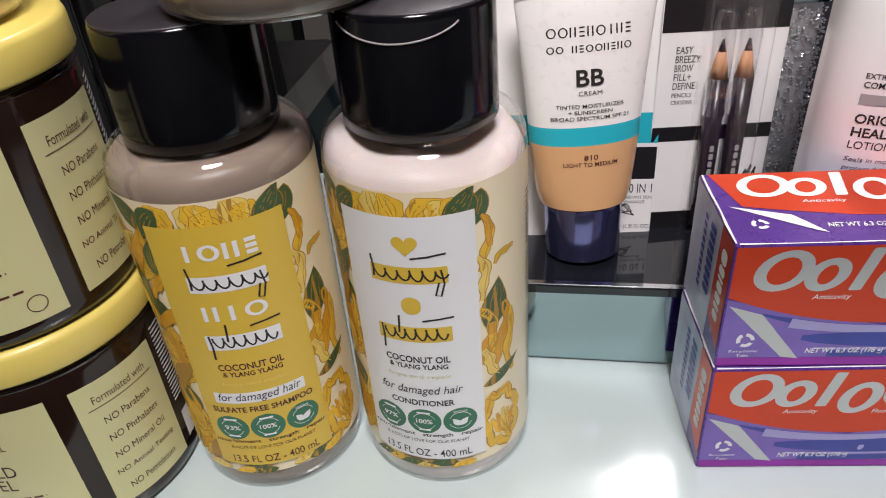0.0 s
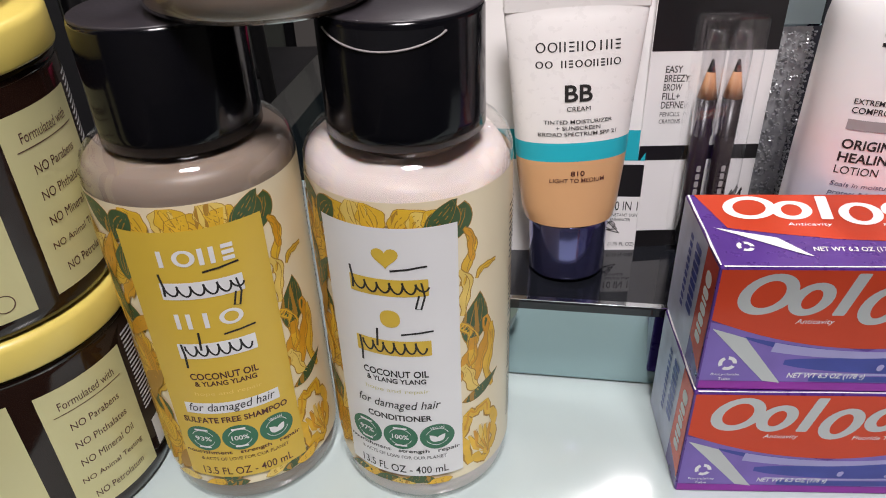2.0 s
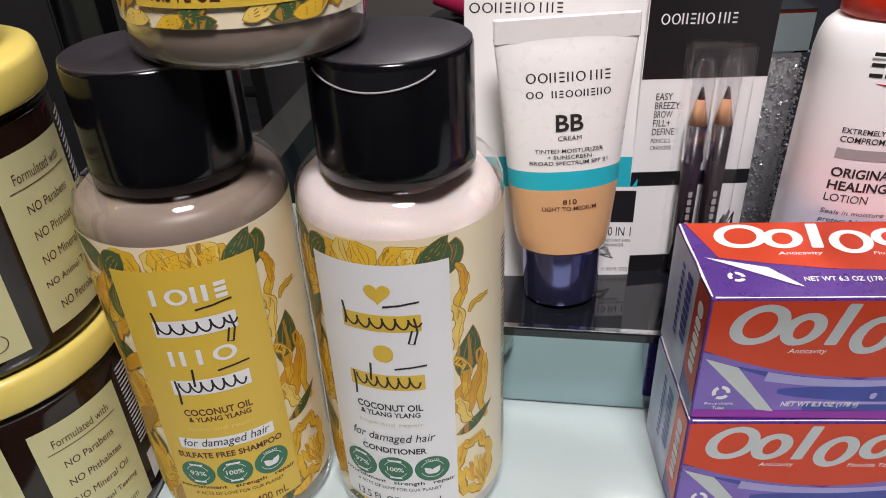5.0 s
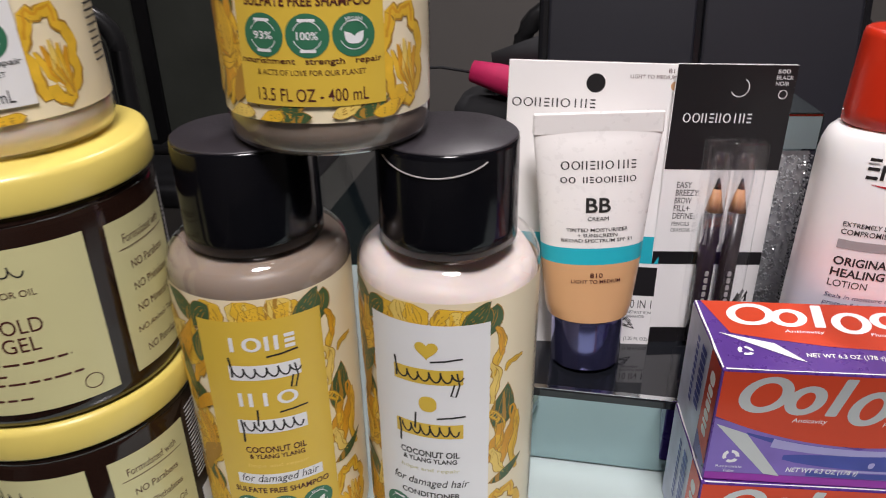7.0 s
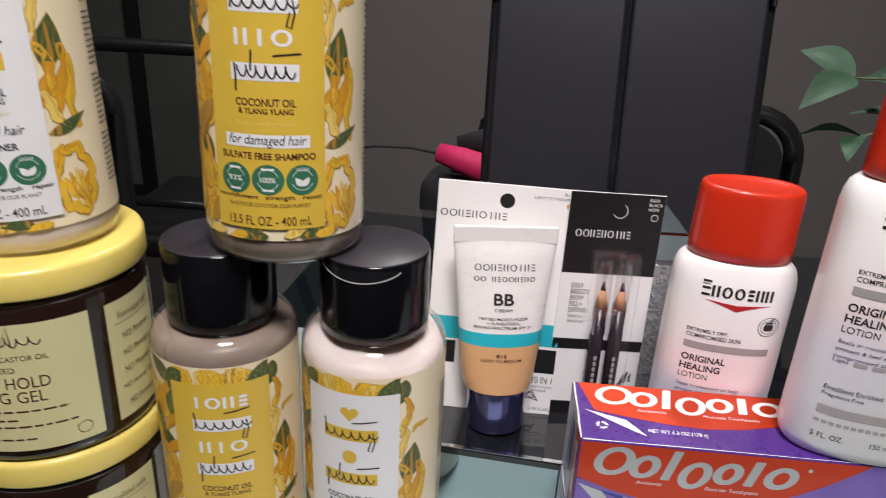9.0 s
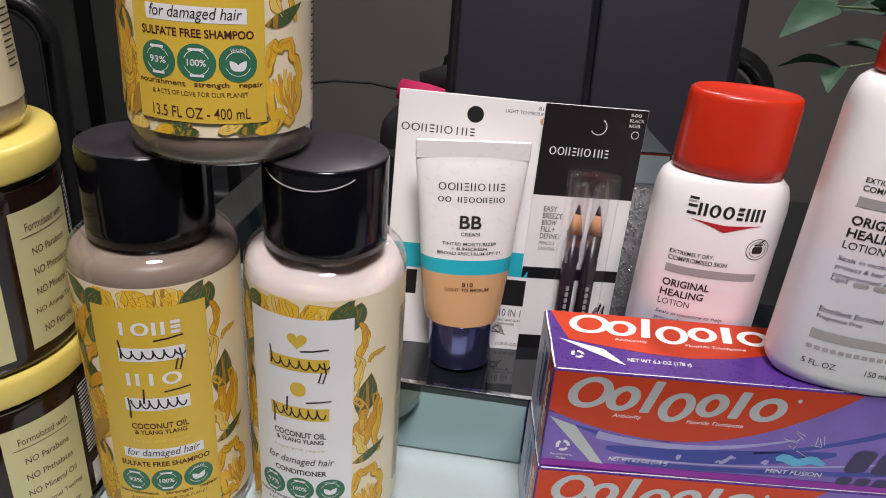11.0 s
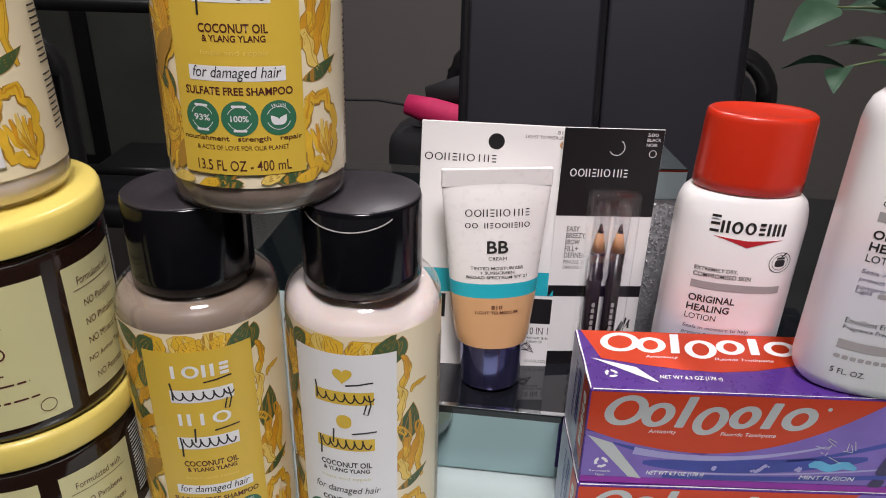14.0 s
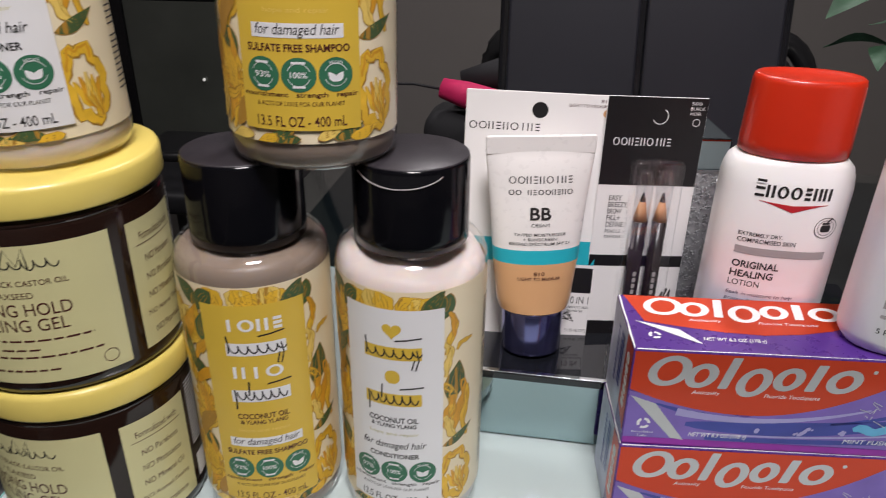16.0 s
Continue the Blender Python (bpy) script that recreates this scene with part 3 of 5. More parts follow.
def hair_bottle(kind, at):
    shampoo = kind == "shampoo"
    ob = thing("%s_bottle" % kind,
               "clear grey shampoo bottle with yellow floral label, black cap" if shampoo else "clear white conditioner bottle with white floral label, black cap",
               "bottle", "hair care bottles", at)
    prof = [(0.0265, 0.0006), (0.029, 0.0), (0.0309, 0.0016), (0.0318, 0.0042), (BR, 0.0075), (BR, 0.1240), (0.0317, 0.1280), (0.0305, 0.1313), (0.0282, 0.1339), (0.0252, 0.1352), (0.0205, 0.1356)]
    part("body", lathe(prof, 72), "shell", ob, "clear plastic bottle body")
    inner = [(0.0280, 0.0009), (0.0302, 0.0020), (BR - 0.0006, 0.0076), (BR - 0.0006, 0.1236), (0.0310, 0.1277), (0.0298, 0.1308), (0.0276, 0.1331), (0.0220, 0.1344)]
    bm = lathe(inner[:4] + [(0.0313, 0.1262), (0.0303, 0.1292), (0.0282, 0.1315), (0.0180, 0.1326)] if shampoo else inner[:4] + [(0.0310, 0.1258), (0.0297, 0.1288), (0.0272, 0.1308), (0.018, 0.1326)], 72)
    if not shampoo:
        for v in bm.verts:
            if v.co.z > 0.1225:
                a = math.atan2(v.co.x, -v.co.y)
                v.co.z += 0.0032 * math.sin(a * 1.0 - 2.4) + 0.0009 * math.sin(5 * a + 1) - 0.0008
    part("liquid", bm, "shampoo" if shampoo else "cream", ob, "grey pearly shampoo" if shampoo else "thick white conditioner")
    part("neck", lathe([(0.0175, 0.1300), (0.0175, 0.1372)], 40), "shampoo", ob)
    cap = part("cap", lathe([(0.0234, 0.1344), (0.0237, 0.1346), (0.0237, 0.140), (0.0236, 0.1680), (0.0232, 0.1692), (0.0224, 0.1696)], 72), "black_cap", ob, "glossy black flip cap")
    part("cap_top", lathe([(0.0230, 0.1690), (0.0232, 0.1696), (0.0226, 0.1700)], 64), "cap_top", cap)
    if not shampoo:
        # grey line drawn as the highlight along the black lip's edge
        arc = [on_cylinder(0.0237)(0.0237 * radians(a), 0.1676 - 0.0052 * math.cos(radians(a) * 1.95) ** 0.6, 0.0001) for a in range(-44, 45, 4)]
        part("thumb_lip", pipe(arc, 0.00028, 8), "grey_print", cap)
        bm = bmesh.new()
        s = on_cylinder(0.0237)
        poly(bm, s, [(0.0237 * radians(a), 0.1674 - 0.0050 * math.cos(radians(a) * 1.95) ** 0.6) for a in range(-42, 43, 4)] + [(0.0237 * radians(a), 0.1677) for a in range(42, -43, -6)], 0.00008)
        part("thumb_notch", bm, "black_gloss", cap)
    s = on_cylinder(BR)
    wrap = part("label", patch(s, -math.pi * BR * 0.97, 0.0105, math.pi * BR * 0.97, 0.1238, 0.00010, 96, 1), "wrap", ob, "cream wrap label printed with yellow flowers and leaves")
    flower_print(wrap, s, 11 if shampoo else 12)
    half = 0.0208
    part("label_panel", patch(s, -half, 0.0155, half, 0.1163, 0.00095, 24, 1), "yellow" if shampoo else "white", wrap)
    H1, H2 = 0.00105, 0.00113
    bars, logo = bmesh.new(), bmesh.new()
    if shampoo:
        mark_row(logo, s, "iohe", -0.0122, 0.0120, 0.1046, 0.1102, 0.0014, H1)
        mark_row(logo, s, "hio", -0.0104, 0.0104, 0.0821, 0.0878, 0.0014, H1)
        part("logo_block", logo, "white", wrap, smooth=False)
    else:
        heart(logo, s, 0.0, 0.1068, 0.0082, H1)
        bar(logo, s, -0.0030, 0.0815, 0.0030, 0.0880, H1, corner=0.45)
        part("logo_block", logo, "yellow", wrap, smooth=False)
    for v in (0.0963, 0.0735):
        bar(bars, s, -0.0117, v - 0.0032, 0.0118, v + 0.0028, H1, corner=0.05)
    bar(bars, s, -0.0152, 0.0466, 0.0152, 0.0513, H1, corner=0.05) if shampoo else None
    part("highlight_bar", bars, "white" if shampoo else "yellow", wrap, smooth=False)
    bm = bmesh.new()
    scrawl(bm, s, -0.0112, 0.0112, 0.0962, 0.0048, 0.00062, H2, 6, 3)
    strip(bm, s, [(-0.0112, 0.1023), (-0.0106, 0.0978), (-0.0108, 0.0943)], 0.00075, H2)
    strip(bm, s, [(0.0012, 0.1022), (0.0060, 0.1028), (0.0116, 0.1036)], 0.00065, H2 + 0.00001)
    strip(bm, s, [(0.0098, 0.0980), (0.0106, 0.0930), (0.0094, 0.0884), (0.0078, 0.0888), (0.0090, 0.0935)], 0.0006, H2 + 0.00002)
    scrawl(bm, s, -0.0100, 0.0098, 0.0735, 0.0046, 0.00062, H2, 6, 5)
    strip(bm, s, [(-0.0104, 0.0762), (-0.0100, 0.0717), (-0.0102, 0.0665)], 0.00075, H2)
    strip(bm, s, [(-0.0042, 0.0807), (-0.0046, 0.0737)], 0.0007, H2 + 0.00001)
    strip(bm, s, [(0.0030, 0.0789), (0.0080, 0.0795), (0.0126, 0.0799)], 0.00065, H2 + 0.00002)
    part("script_stroke", bm, "ink", wrap, smooth=False)
    T = "brown_ink" if shampoo else "ink"
    words("COCONUT OIL", s, 0, 0.0628, 0.0210, 0.0028, H1, T, wrap, bold=0.022)
    words("& YLANG YLANG", s, 0, 0.0597, 0.0192, 0.0021, H1, T, wrap, bold=0.022)
    words("hope and repair", s, 0, 0.0552, 0.0210, 0.0020, H1, "petal3" if shampoo else "jar_label", wrap)
    words("for damaged hair", s, 0, 0.0489, 0.0276, 0.0046, H2, "ink", wrap, shear=0.25)
    words("SULFATE FREE SHAMPOO" if shampoo else "CONDITIONER", s, 0, 0.0434, 0.0344 if shampoo else 0.0215, 0.0026, H1, T, wrap, bold=0.024)
    for u, txt in ((-0.0122, "93%" if shampoo else "97%"), (0.0, "100%"), (0.0122, "")):
        dots, rims = bmesh.new(), bmesh.new()
        disc(dots, s, u, 0.0346, 0.0058, 0.0058, H1)
        ring(rims, s, u, 0.0346, 0.0037, 0.0039, H2, 28, 200, 340)
        ring(rims, s, u, 0.0346, 0.0037, 0.0039, H2, 28, 20, 160)
        if txt:
            words(txt, s, u, 0.0346, 0.0056, 0.0021, H2, "white", wrap, bold=0.015)
            for vv, ww in ((0.0386, 0.0046), (0.0306, 0.0042)):
                bar(rims, s, u - ww / 2, vv - 0.0004, u + ww / 2, vv + 0.0004, H2)
        else:
            words("VEGAN", s, u, 0.0387, 0.0046, 0.0012, H2, "white", wrap)
            for sgn in (1, -1):
                poly(rims, s, petal_shape(u, 0.0323, 0.0042, 0.0024, 90 - 38 * sgn, 0.0), H2)
        part("round_badge", dots, "badge", wrap, smooth=False)
        part("badge_line", rims, "white", wrap, smooth=False)
    words("nourishment   strength   repair", s, 0, 0.0277, 0.0395, 0.0022, H1, T, wrap, bold=0.014)
    words("& ACTS OF LOVE FOR OUR PLANET", s, 0, 0.0248, 0.0300, 0.0015, H1, T, wrap)
    words("13.5 FL OZ - 400 mL", s, 0, 0.0187, 0.0310, 0.0036, H1, T, wrap, bold=0.004)
    # columns of small print on the wrap's side
    bm, rnd = bmesh.new(), random.Random(4)
    for k in range(44):
        v = 0.022 + 0.0021 * k
        if k % 11 == 10:
            continue
        bar(bm, s, 0.0455, v, 0.0455 + rnd.uniform(0.006, 0.0125), v + 0.0006, 0.0004)
    part("small_print", bm, "ink", wrap, smooth=False)
    return ob


hair_bottle("shampoo", pose(-0.0797, 0.1908, 0.0, 0, 0, 20.1))
hair_bottle("conditioner", pose(-0.0128, 0.1996, 0.0, 0, 0, -2.8))
first_shampoo, first_conditioner = [o for o in scene.objects if o.name in ("shampoo_bottle", "conditioner_bottle")]
if first_shampoo.name != "shampoo_bottle":
    first_shampoo, first_conditioner = first_conditioner, first_shampoo
tagged(copy_thing(first_shampoo, pose(-0.0504, 0.1958, 0.1703, -1.2, 0.6, 11.3)), "bottle of grey shampoo standing on two black caps")
tagged(copy_thing(first_conditioner, pose(-0.1512, 0.1744, 0.1706, 0, -1.6, 20)), "bottle of white conditioner standing on a yellow jar lid")

# ---- gel jars ----
JR, JH = 0.0441, 0.0852


def gel_jar(at):
    ob = thing("gel_jar", "dark brown jar of styling gel with a yellow lid", "jar", "gel jars", at)
    part("body", lathe([(0.039, 0.0004), (0.0416, 0.0), (0.0436, 0.0018), (JR, 0.0055), (JR, 0.0685), (0.0435, 0.0715), (0.0417, 0.0735), (0.0407, 0.0770)], 80), "jar", ob, "glossy dark brown plastic jar")
    part("neck_ring", lathe([(0.0428, 0.0694), (0.0438, 0.0700), (0.0438, 0.0716), (0.0428, 0.0722)], 80), "jar", ob)
    part("lid", lathe([(0.0440, 0.0731), (0.0450, 0.0735), (0.0452, 0.0742), (0.0450, 0.0828), (0.0443, 0.0845), (0.0428, 0.0852)], 80), "lid", ob, "pale yellow screw lid")
    s = on_cylinder(JR)
    c, half = JR * radians(7.5), JR * radians(49)
    H, H1 = 0.00015, 0.00025
    front = part("front_label", patch(s, c - half, 0.0065, c + half, 0.0638, H, 40, 1), "jar_label", ob, "pale yellow printed label")
    bm = bmesh.new()
    scrawl(bm, s, c - 0.017, c + 0.019, 0.0565, 0.0045, 0.0005, H1, 9, 8)
    strip(bm, s, [(c - 0.019, 0.0550), (c - 0.016, 0.0590), (c - 0.012, 0.0630), (c - 0.015, 0.0632)], 0.0006, H1)
    strip(bm, s, [(c + 0.000, 0.0545), (c + 0.003, 0.0625), (c + 0.006, 0.0560), (c + 0.009, 0.0628), (c + 0.0095, 0.0550)], 0.0006, H1 + 0.00001)
    part("script_stroke", bm, "ink", front, smooth=False)
    words("JAMAICAN BLACK CASTOR OIL", s, c, 0.0488, 0.0430, 0.0030, H1, "brown_ink", front)
    words("+ FLAXSEED", s, c, 0.0442, 0.0180, 0.0024, H1, "brown_ink", front)
    words("STRONG HOLD", s, c, 0.0383, 0.0415, 0.0052, H1, "brown_ink", front)
    words("STYLING GEL", s, c, 0.0318, 0.0370, 0.0052, H1, "brown_ink", front)
    bm = bmesh.new()
    rnd = random.Random(6)
    for v, w in ((0.0252, 0.052), (0.0212, 0.014), (0.0180, 0.056), (0.0120, 0.024)):
        u = c - w / 2
        while u < c + w / 2:
            l = rnd.uniform(0.002, 0.0055)
            bar(bm, s, u, v - 0.0004, min(u + l, c + w / 2), v + 0.0004, H1)
            u += l + 0.0009
    ring(bm, s, c + 0.030, 0.0125, 0.0026, 0.0029, H1)
    part("small_print", bm, "brown_ink", front, smooth=False)
    bm = bmesh.new()
    disc(bm, s, c - 0.0315, 0.0585, 0.0052, 0.0062, H1)
    part("round_badge", bm, "badge", front, smooth=False)
    c2 = JR * radians(86)
    side = part("side_label", patch(s, c2 - 0.0158, 0.0075, c2 + 0.0158, 0.0628, H, 16, 1), "jar_label", ob, "pale yellow printed label")
    words("Formulated with", s, c2, 0.0558, 0.0205, 0.0032, H1, "brown_ink", side)
    bm = bmesh.new()
    bar(bm, s, c2 - 0.0125, 0.0522, c2 + 0.0125, 0.0525, H1, corner=0)
    part("rule", bm, "brown_ink", side, smooth=False)
    for k, (t, w) in enumerate((("NO Parabens", 0.0180), ("NO Phthalates", 0.0195), ("NO Mineral Oil", 0.0205), ("NO Animal Testing", 0.0240), ("NO Petrolatum", 0.0195))):
        words(t, s, c2, 0.0460 - 0.0080 * k, w, 0.0030, H1, "brown_ink", side)
    bm = bmesh.new()
    c3 = c2 + 0.0185
    for k in range(20):
        bar(bm, s, c3, 0.0640 - 0.0018 * k, c3 + rnd.uniform(0.008, 0.013), 0.0648 - 0.0018 * k, H)
    bar(bm, s, c3 + 0.001, 0.0100, c3 + 0.014, 0.0230, H, corner=0)
    part("small_print", bm, "white", side, smooth=False)
    return ob


jar_low = gel_jar(pose(-0.1554, 0.1724, 0.0, 0, 0, -19.3))
tagged(copy_thing(jar_low, pose(-0.1554, 0.1724, JH, 0, 0, 4.7)), "dark brown gel jar stacked on another jar")

# ---- toothpaste cartons ----
BL, BD, BH = 0.205, 0.0453, 0.0483


def carton(at):
    ob = thing("toothpaste_carton", "red and purple foil toothpaste carton lying on its side", "carton", "toothpaste cartons", at)
    part("body", block(0, 0, 0, BL, BD, BH, 0.0007, 2), "box_purple", ob, smooth=False)
    f = on_plane((0, 0, 0), (1, 0, 0), (0, 0, 1))
    t = on_plane((0, 0, BH), (1, 0, 0), (0, 1, 0))
    e = on_plane((0, BD, 0), (0, -1, 0), (0, 0, 1))
    h, h1, h2, h3 = 0.0001, 0.00018, 0.00026, 0.00034
    # front face: red field with a curved foot over lavender and blue streaks
    arch = lambda u: 0.0182 + (4.4 if u < 0.05 else 6.0) * (u - 0.05) ** 2
    end_u = 0.05 + math.sqrt((BH - 0.0188) / 6.0)
    curve = [(0.0006 + (end_u - 0.0006) * k / 30, arch(0.0006 + (end_u - 0.0006) * k / 30)) for k in range(31)]
    bm = bmesh.new()
    poly(bm, f, [(0.0006, BH - 0.0006)] + curve, h1)
    part("front_red_field", bm, "box_red", ob, smooth=False)
    bm = bmesh.new()
    poly(bm, f, [(0.0006, 0.0040), (BL - 0.0006, 0.0040), (BL - 0.0006, BH - 0.0006), (0.118, BH - 0.0006), (0.05, 0.017), (0.0006, 0.028)], h)
    part("front_lavender_field", bm, "box_lav", ob, smooth=False)
    sweep = lambda u, drop, bend: 0.0182 - drop + bend * (u - 0.05) ** 2
    us = [0.012 + 0.0046 * k for k in range(40)]
    bm = bmesh.new()
    strip(bm, f, [(u, sweep(u, 0.0068, 1.5)) for u in us[3:24]], [0.0020 + 0.0052 * math.sin(math.pi * k / 20) ** 0.6 for k in range(21)], h1 - 0.00003)
    strip(bm, f, [(u, sweep(u, 0.0012, 4.4) - 0.0012) for u in us[:11]], [0.0008 + 0.0020 * math.sin(math.pi * k / 10) for k in range(11)], h1 - 0.00003)
    strip(bm, f, [(u, sweep(u, 0.0128, 0.6)) for u in us[5:30]], [0.0024] * 25, h1 - 0.00003)
    strip(bm, f, [(0.085 + 0.006 * k, 0.0155 + 0.0010 * k + 0.0001 * k * k) for k in range(19)], [0.0012 + 0.00018 * k for k in range(19)], h1 - 0.00003)
    part("front_blue_streak", bm, "box_blue", ob, smooth=False)
    bm = bmesh.new()
    strip(bm, f, [(u, sweep(u, 0.0026, 3.4)) for u in us[2:20]], [0.0032 * (1 - k / 19) + 0.0006 for k in range(18)], h1 - 0.00002)
    strip(bm, f, [(u, sweep(u, 0.0108, 1.0)) for u in us[4:28]], [0.0009] * 24, h1 - 0.00002)
    part("front_lilac_streak", bm, "box_lilac", ob, smooth=False)
    bm = bmesh.new()
    poly(bm, f, [(0.0006, 0.0006), (BL - 0.0006, 0.0006), (BL - 0.0006, 0.0036), (0.0006, 0.0040)], h1)
    part("front_violet_foot", bm, "box_violet", ob, smooth=False)
    bm = bmesh.new()
    poly(bm, f, [(0.0013, 0.0257), (0.0206, 0.0044), (0.0262, 0.0036), (0.0122, 0.0220)], h2)
    rnd = random.Random(9)
    part("front_silver_print", bm, "box_silver", ob, smooth=False)
    bm = bmesh.new()
    for k, (u, v) in enumerate(((0.0345, 0.0165), (0.0555, 0.0108), (0.0735, 0.0098), (0.0760, 0.0125), (0.0905, 0.0118))):
        for q in range(7):
            a, r = rnd.uniform(0, 6.28), rnd.uniform(0, 0.0022)
            size = rnd.uniform(0.0004, 0.0011)
            disc(bm, f, u + r * math.cos(a), v + 0.8 * r * math.sin(a), size, size, h3 + 0.000006 * q, 10)
    part("front_sparkle", bm, "box_lilac", ob, smooth=False)
    bm = bmesh.new()
    LET = ((0.0050, 0.0218, 0.0312, 0.0465), (0.0205, 0.0332, 0.0310, 0.0434), (0.0356, 0.0394, 0.0312, 0.0467), (0.0412, 0.0546, 0.0277, 0.0423), (0.0558, 0.0678, 0.0315, 0.0432), (0.0702, 0.0742, 0.0320, 0.0450), (0.0768, 0.0905, 0.0315, 0.0434))
    for k, (u0, u1, v0, v1) in enumerate(LET):
        if k in (2, 5):
            bar(bm, f, u0, v0, u1, v1, h2, 0.28, 0.15)
        else:
            oval_ring(bm, f, u0, v0, u1, v1, 0.0037, h2 + 0.000008 * k, 0.28)
    disc(bm, f, 0.0962, 0.0428, 0.0009, 0.0009, h2)
    part("logo_block", bm, "box_silver", ob, smooth=False)
    words("Anticavity", f, 0.0315, 0.0286, 0.0115, 0.0024, h2, "white", ob, 0.2)
    words("Fluoride Toothpaste", f, 0.0664, 0.0284, 0.0225, 0.0024, h2, "white", ob, 0.2)
    words("NET WT 6.3 OZ (178 g)", f, 0.0400, 0.0066, 0.0242, 0.0028, h2, "white", ob, 0.2, bold=0.018)
    words("Recyclable", f, 0.0084, 0.0068, 0.0090, 0.0013, h2, "white", ob)
    words("Tube", f, 0.0084, 0.0050, 0.0040, 0.0012, h2, "white", ob)
    bm = bmesh.new()
    for k in range(3):
        ring(bm, f, 0.0084, 0.0116, 0.0016, 0.0029, h2, 6, 120 * k, 120 * k + 90)
    part("recycling_mark", bm, "white", ob, smooth=False)
    bm = bmesh.new()
    strip(bm, f, [(0.0945 + 0.0022 * k, 0.0138 + 0.0010 * math.sin(k * 1.2)) for k in range(10)], [0.002, 0.0038, 0.0042, 0.0042, 0.004, 0.004, 0.0042, 0.004, 0.003, 0.0015], h3)
    part("paste_swirl", bm, "box_aqua", ob, smooth=False)
    words("MINT FUSION", f, 0.1034, 0.0075, 0.0230, 0.0022, h3, "white", ob, 0.2)
    bm = bmesh.new()
    for k in range(12):
        a, b = rnd.uniform(0.098, 0.111), rnd.uniform(0.0185, 0.0275)
        strip(bm, f, [(a, b), (a + rnd.uniform(-0.006, 0.006), b + rnd.uniform(-0.005, 0.005))], 0.0003, h3 + 0.00001 * k)
    part("crystal_lines", bm, "box_silver", ob, smooth=False)
    bm = bmesh.new()
    for k in range(5):
        bar(bm, f, 0.122 + 0.011 * k, 0.010, 0.131 + 0.011 * k, 0.0215, h3, 0.3, 0.3)
    for k in range(6):
        bar(bm, f, 0.121 + 0.0075 * k, 0.0035, 0.1268 + 0.0075 * k, 0.0075, h3, 0.3, 0.3)
    part("variant_block", bm, "navy_print", ob, smooth=False)
    # top face
    bm = bmesh.new()
    poly(bm, t, [(0.0080, 0.0226), (0.010, 0.0220), (0.0223, 0.0192), (0.040, 0.0160), (0.0563, 0.0149), (0.072, 0.0168), (0.0865, 0.0207), (0.105, 0.0290), (0.122, 0.0405), (0.1275, BD - 0.0006), (0.0024, BD - 0.0006)], h)
    part("top_red_field", bm, "box_red", ob, smooth=False)
    # the front's silver print again, coloured white for the ceiling it reflects here
    bm = bmesh.new()
    for k, (u0, u1, v0, v1) in enumerate(LET):
        u0, u1, v0, v1 = u0 + 0.0035, u1 + 0.0035, v0 - 0.0033, v1 - 0.0033
        if k in (2, 5):
            bar(bm, t, u0, v0, u1, v1, h2, 0.2, 0.15)
        else:
            oval_ring(bm, t, u0 - 0.0003, v0, u1 + 0.0003, v1, 0.0033, h2, 0.2)
    poly(bm, t, [(0.0035, 0.0225), (0.0262, 0.0072), (0.0290, 0.0060), (0.0215, 0.0165)], h2)
    part("top_white_print", bm, "white", ob, smooth=False)
    words("Anticavity", t, 0.0342, 0.0245, 0.0140, 0.0024, h2, "white", ob, 0.2)
    words("Fluoride Toothpaste", t, 0.0692, 0.0242, 0.0250, 0.0024, h2, "white", ob, 0.2)
    words("NET WT 6.3 OZ (178 g)", t, 0.0427, 0.0098, 0.0256, 0.0032, h2, "white", ob, 0.2, bold=0.018)
    bm = bmesh.new()
    for k in range(3):
        ring(bm, t, 0.0104, 0.0114, 0.0014, 0.0027, h2, 6, 120 * k, 120 * k + 90)
    part("recycling_mark", bm, "white", ob, smooth=False)
    bm = bmesh.new()
    strip(bm, t, [(0.0004, 0.0010), (0.0003, 0.012), (0.0006, 0.020), (0.0004, 0.033), (0.0006, BD - 0.0010)], [0.0005, 0.0009, 0.0005, 0.0008, 0.0006], h2)
    strip(bm, t, [(0.0012, 0.0005), (0.018, 0.0004), (0.045, 0.0006), (0.090, 0.0004), (0.150, 0.0005)], [0.0008, 0.0004, 0.0006, 0.0003, 0.0005], h2)
    part("worn_edge", bm, "white", ob, "white paper showing at worn carton edges", smooth=False)
    # left end: red strip beside a silver-blue field
    bm = bmesh.new()
    poly(bm, e, [(0.0006, 0.0006), (BD - 0.0150, 0.0006), (BD - 0.0130, BH - 0.0006), (0.0006, BH - 0.0006)], h)
    part("end_silver_field", bm, "box_end", ob, smooth=False)
    bm = bmesh.new()
    poly(bm, e, [(BD - 0.0140, 0.012), (BD - 0.0006, 0.0065), (BD - 0.0006, BH - 0.0006), (BD - 0.0130, BH - 0.0006)], h1)
    part("end_red_field", bm, "box_red", ob, smooth=False)
    bm = bmesh.new()
    for k, (a, b) in enumerate(((0, 8), (9, 14), (15, 17), (18, 23), (24, 29), (30, 33), (34, 39))):
        bar(bm, e, BD - 0.0100, 0.042 - 0.0007 * b, BD - 0.0045, 0.042 - 0.0007 * a, h2, 0.1, 0.4)
    part("end_logo", bm, "white", ob, smooth=False)
    bm = bmesh.new()
    for k in range(8):
        bar(bm, e, BD - 0.0240, 0.040 - 0.0034 * k, BD - 0.0175, 0.0426 - 0.0034 * k, h2, 0, 0.3)
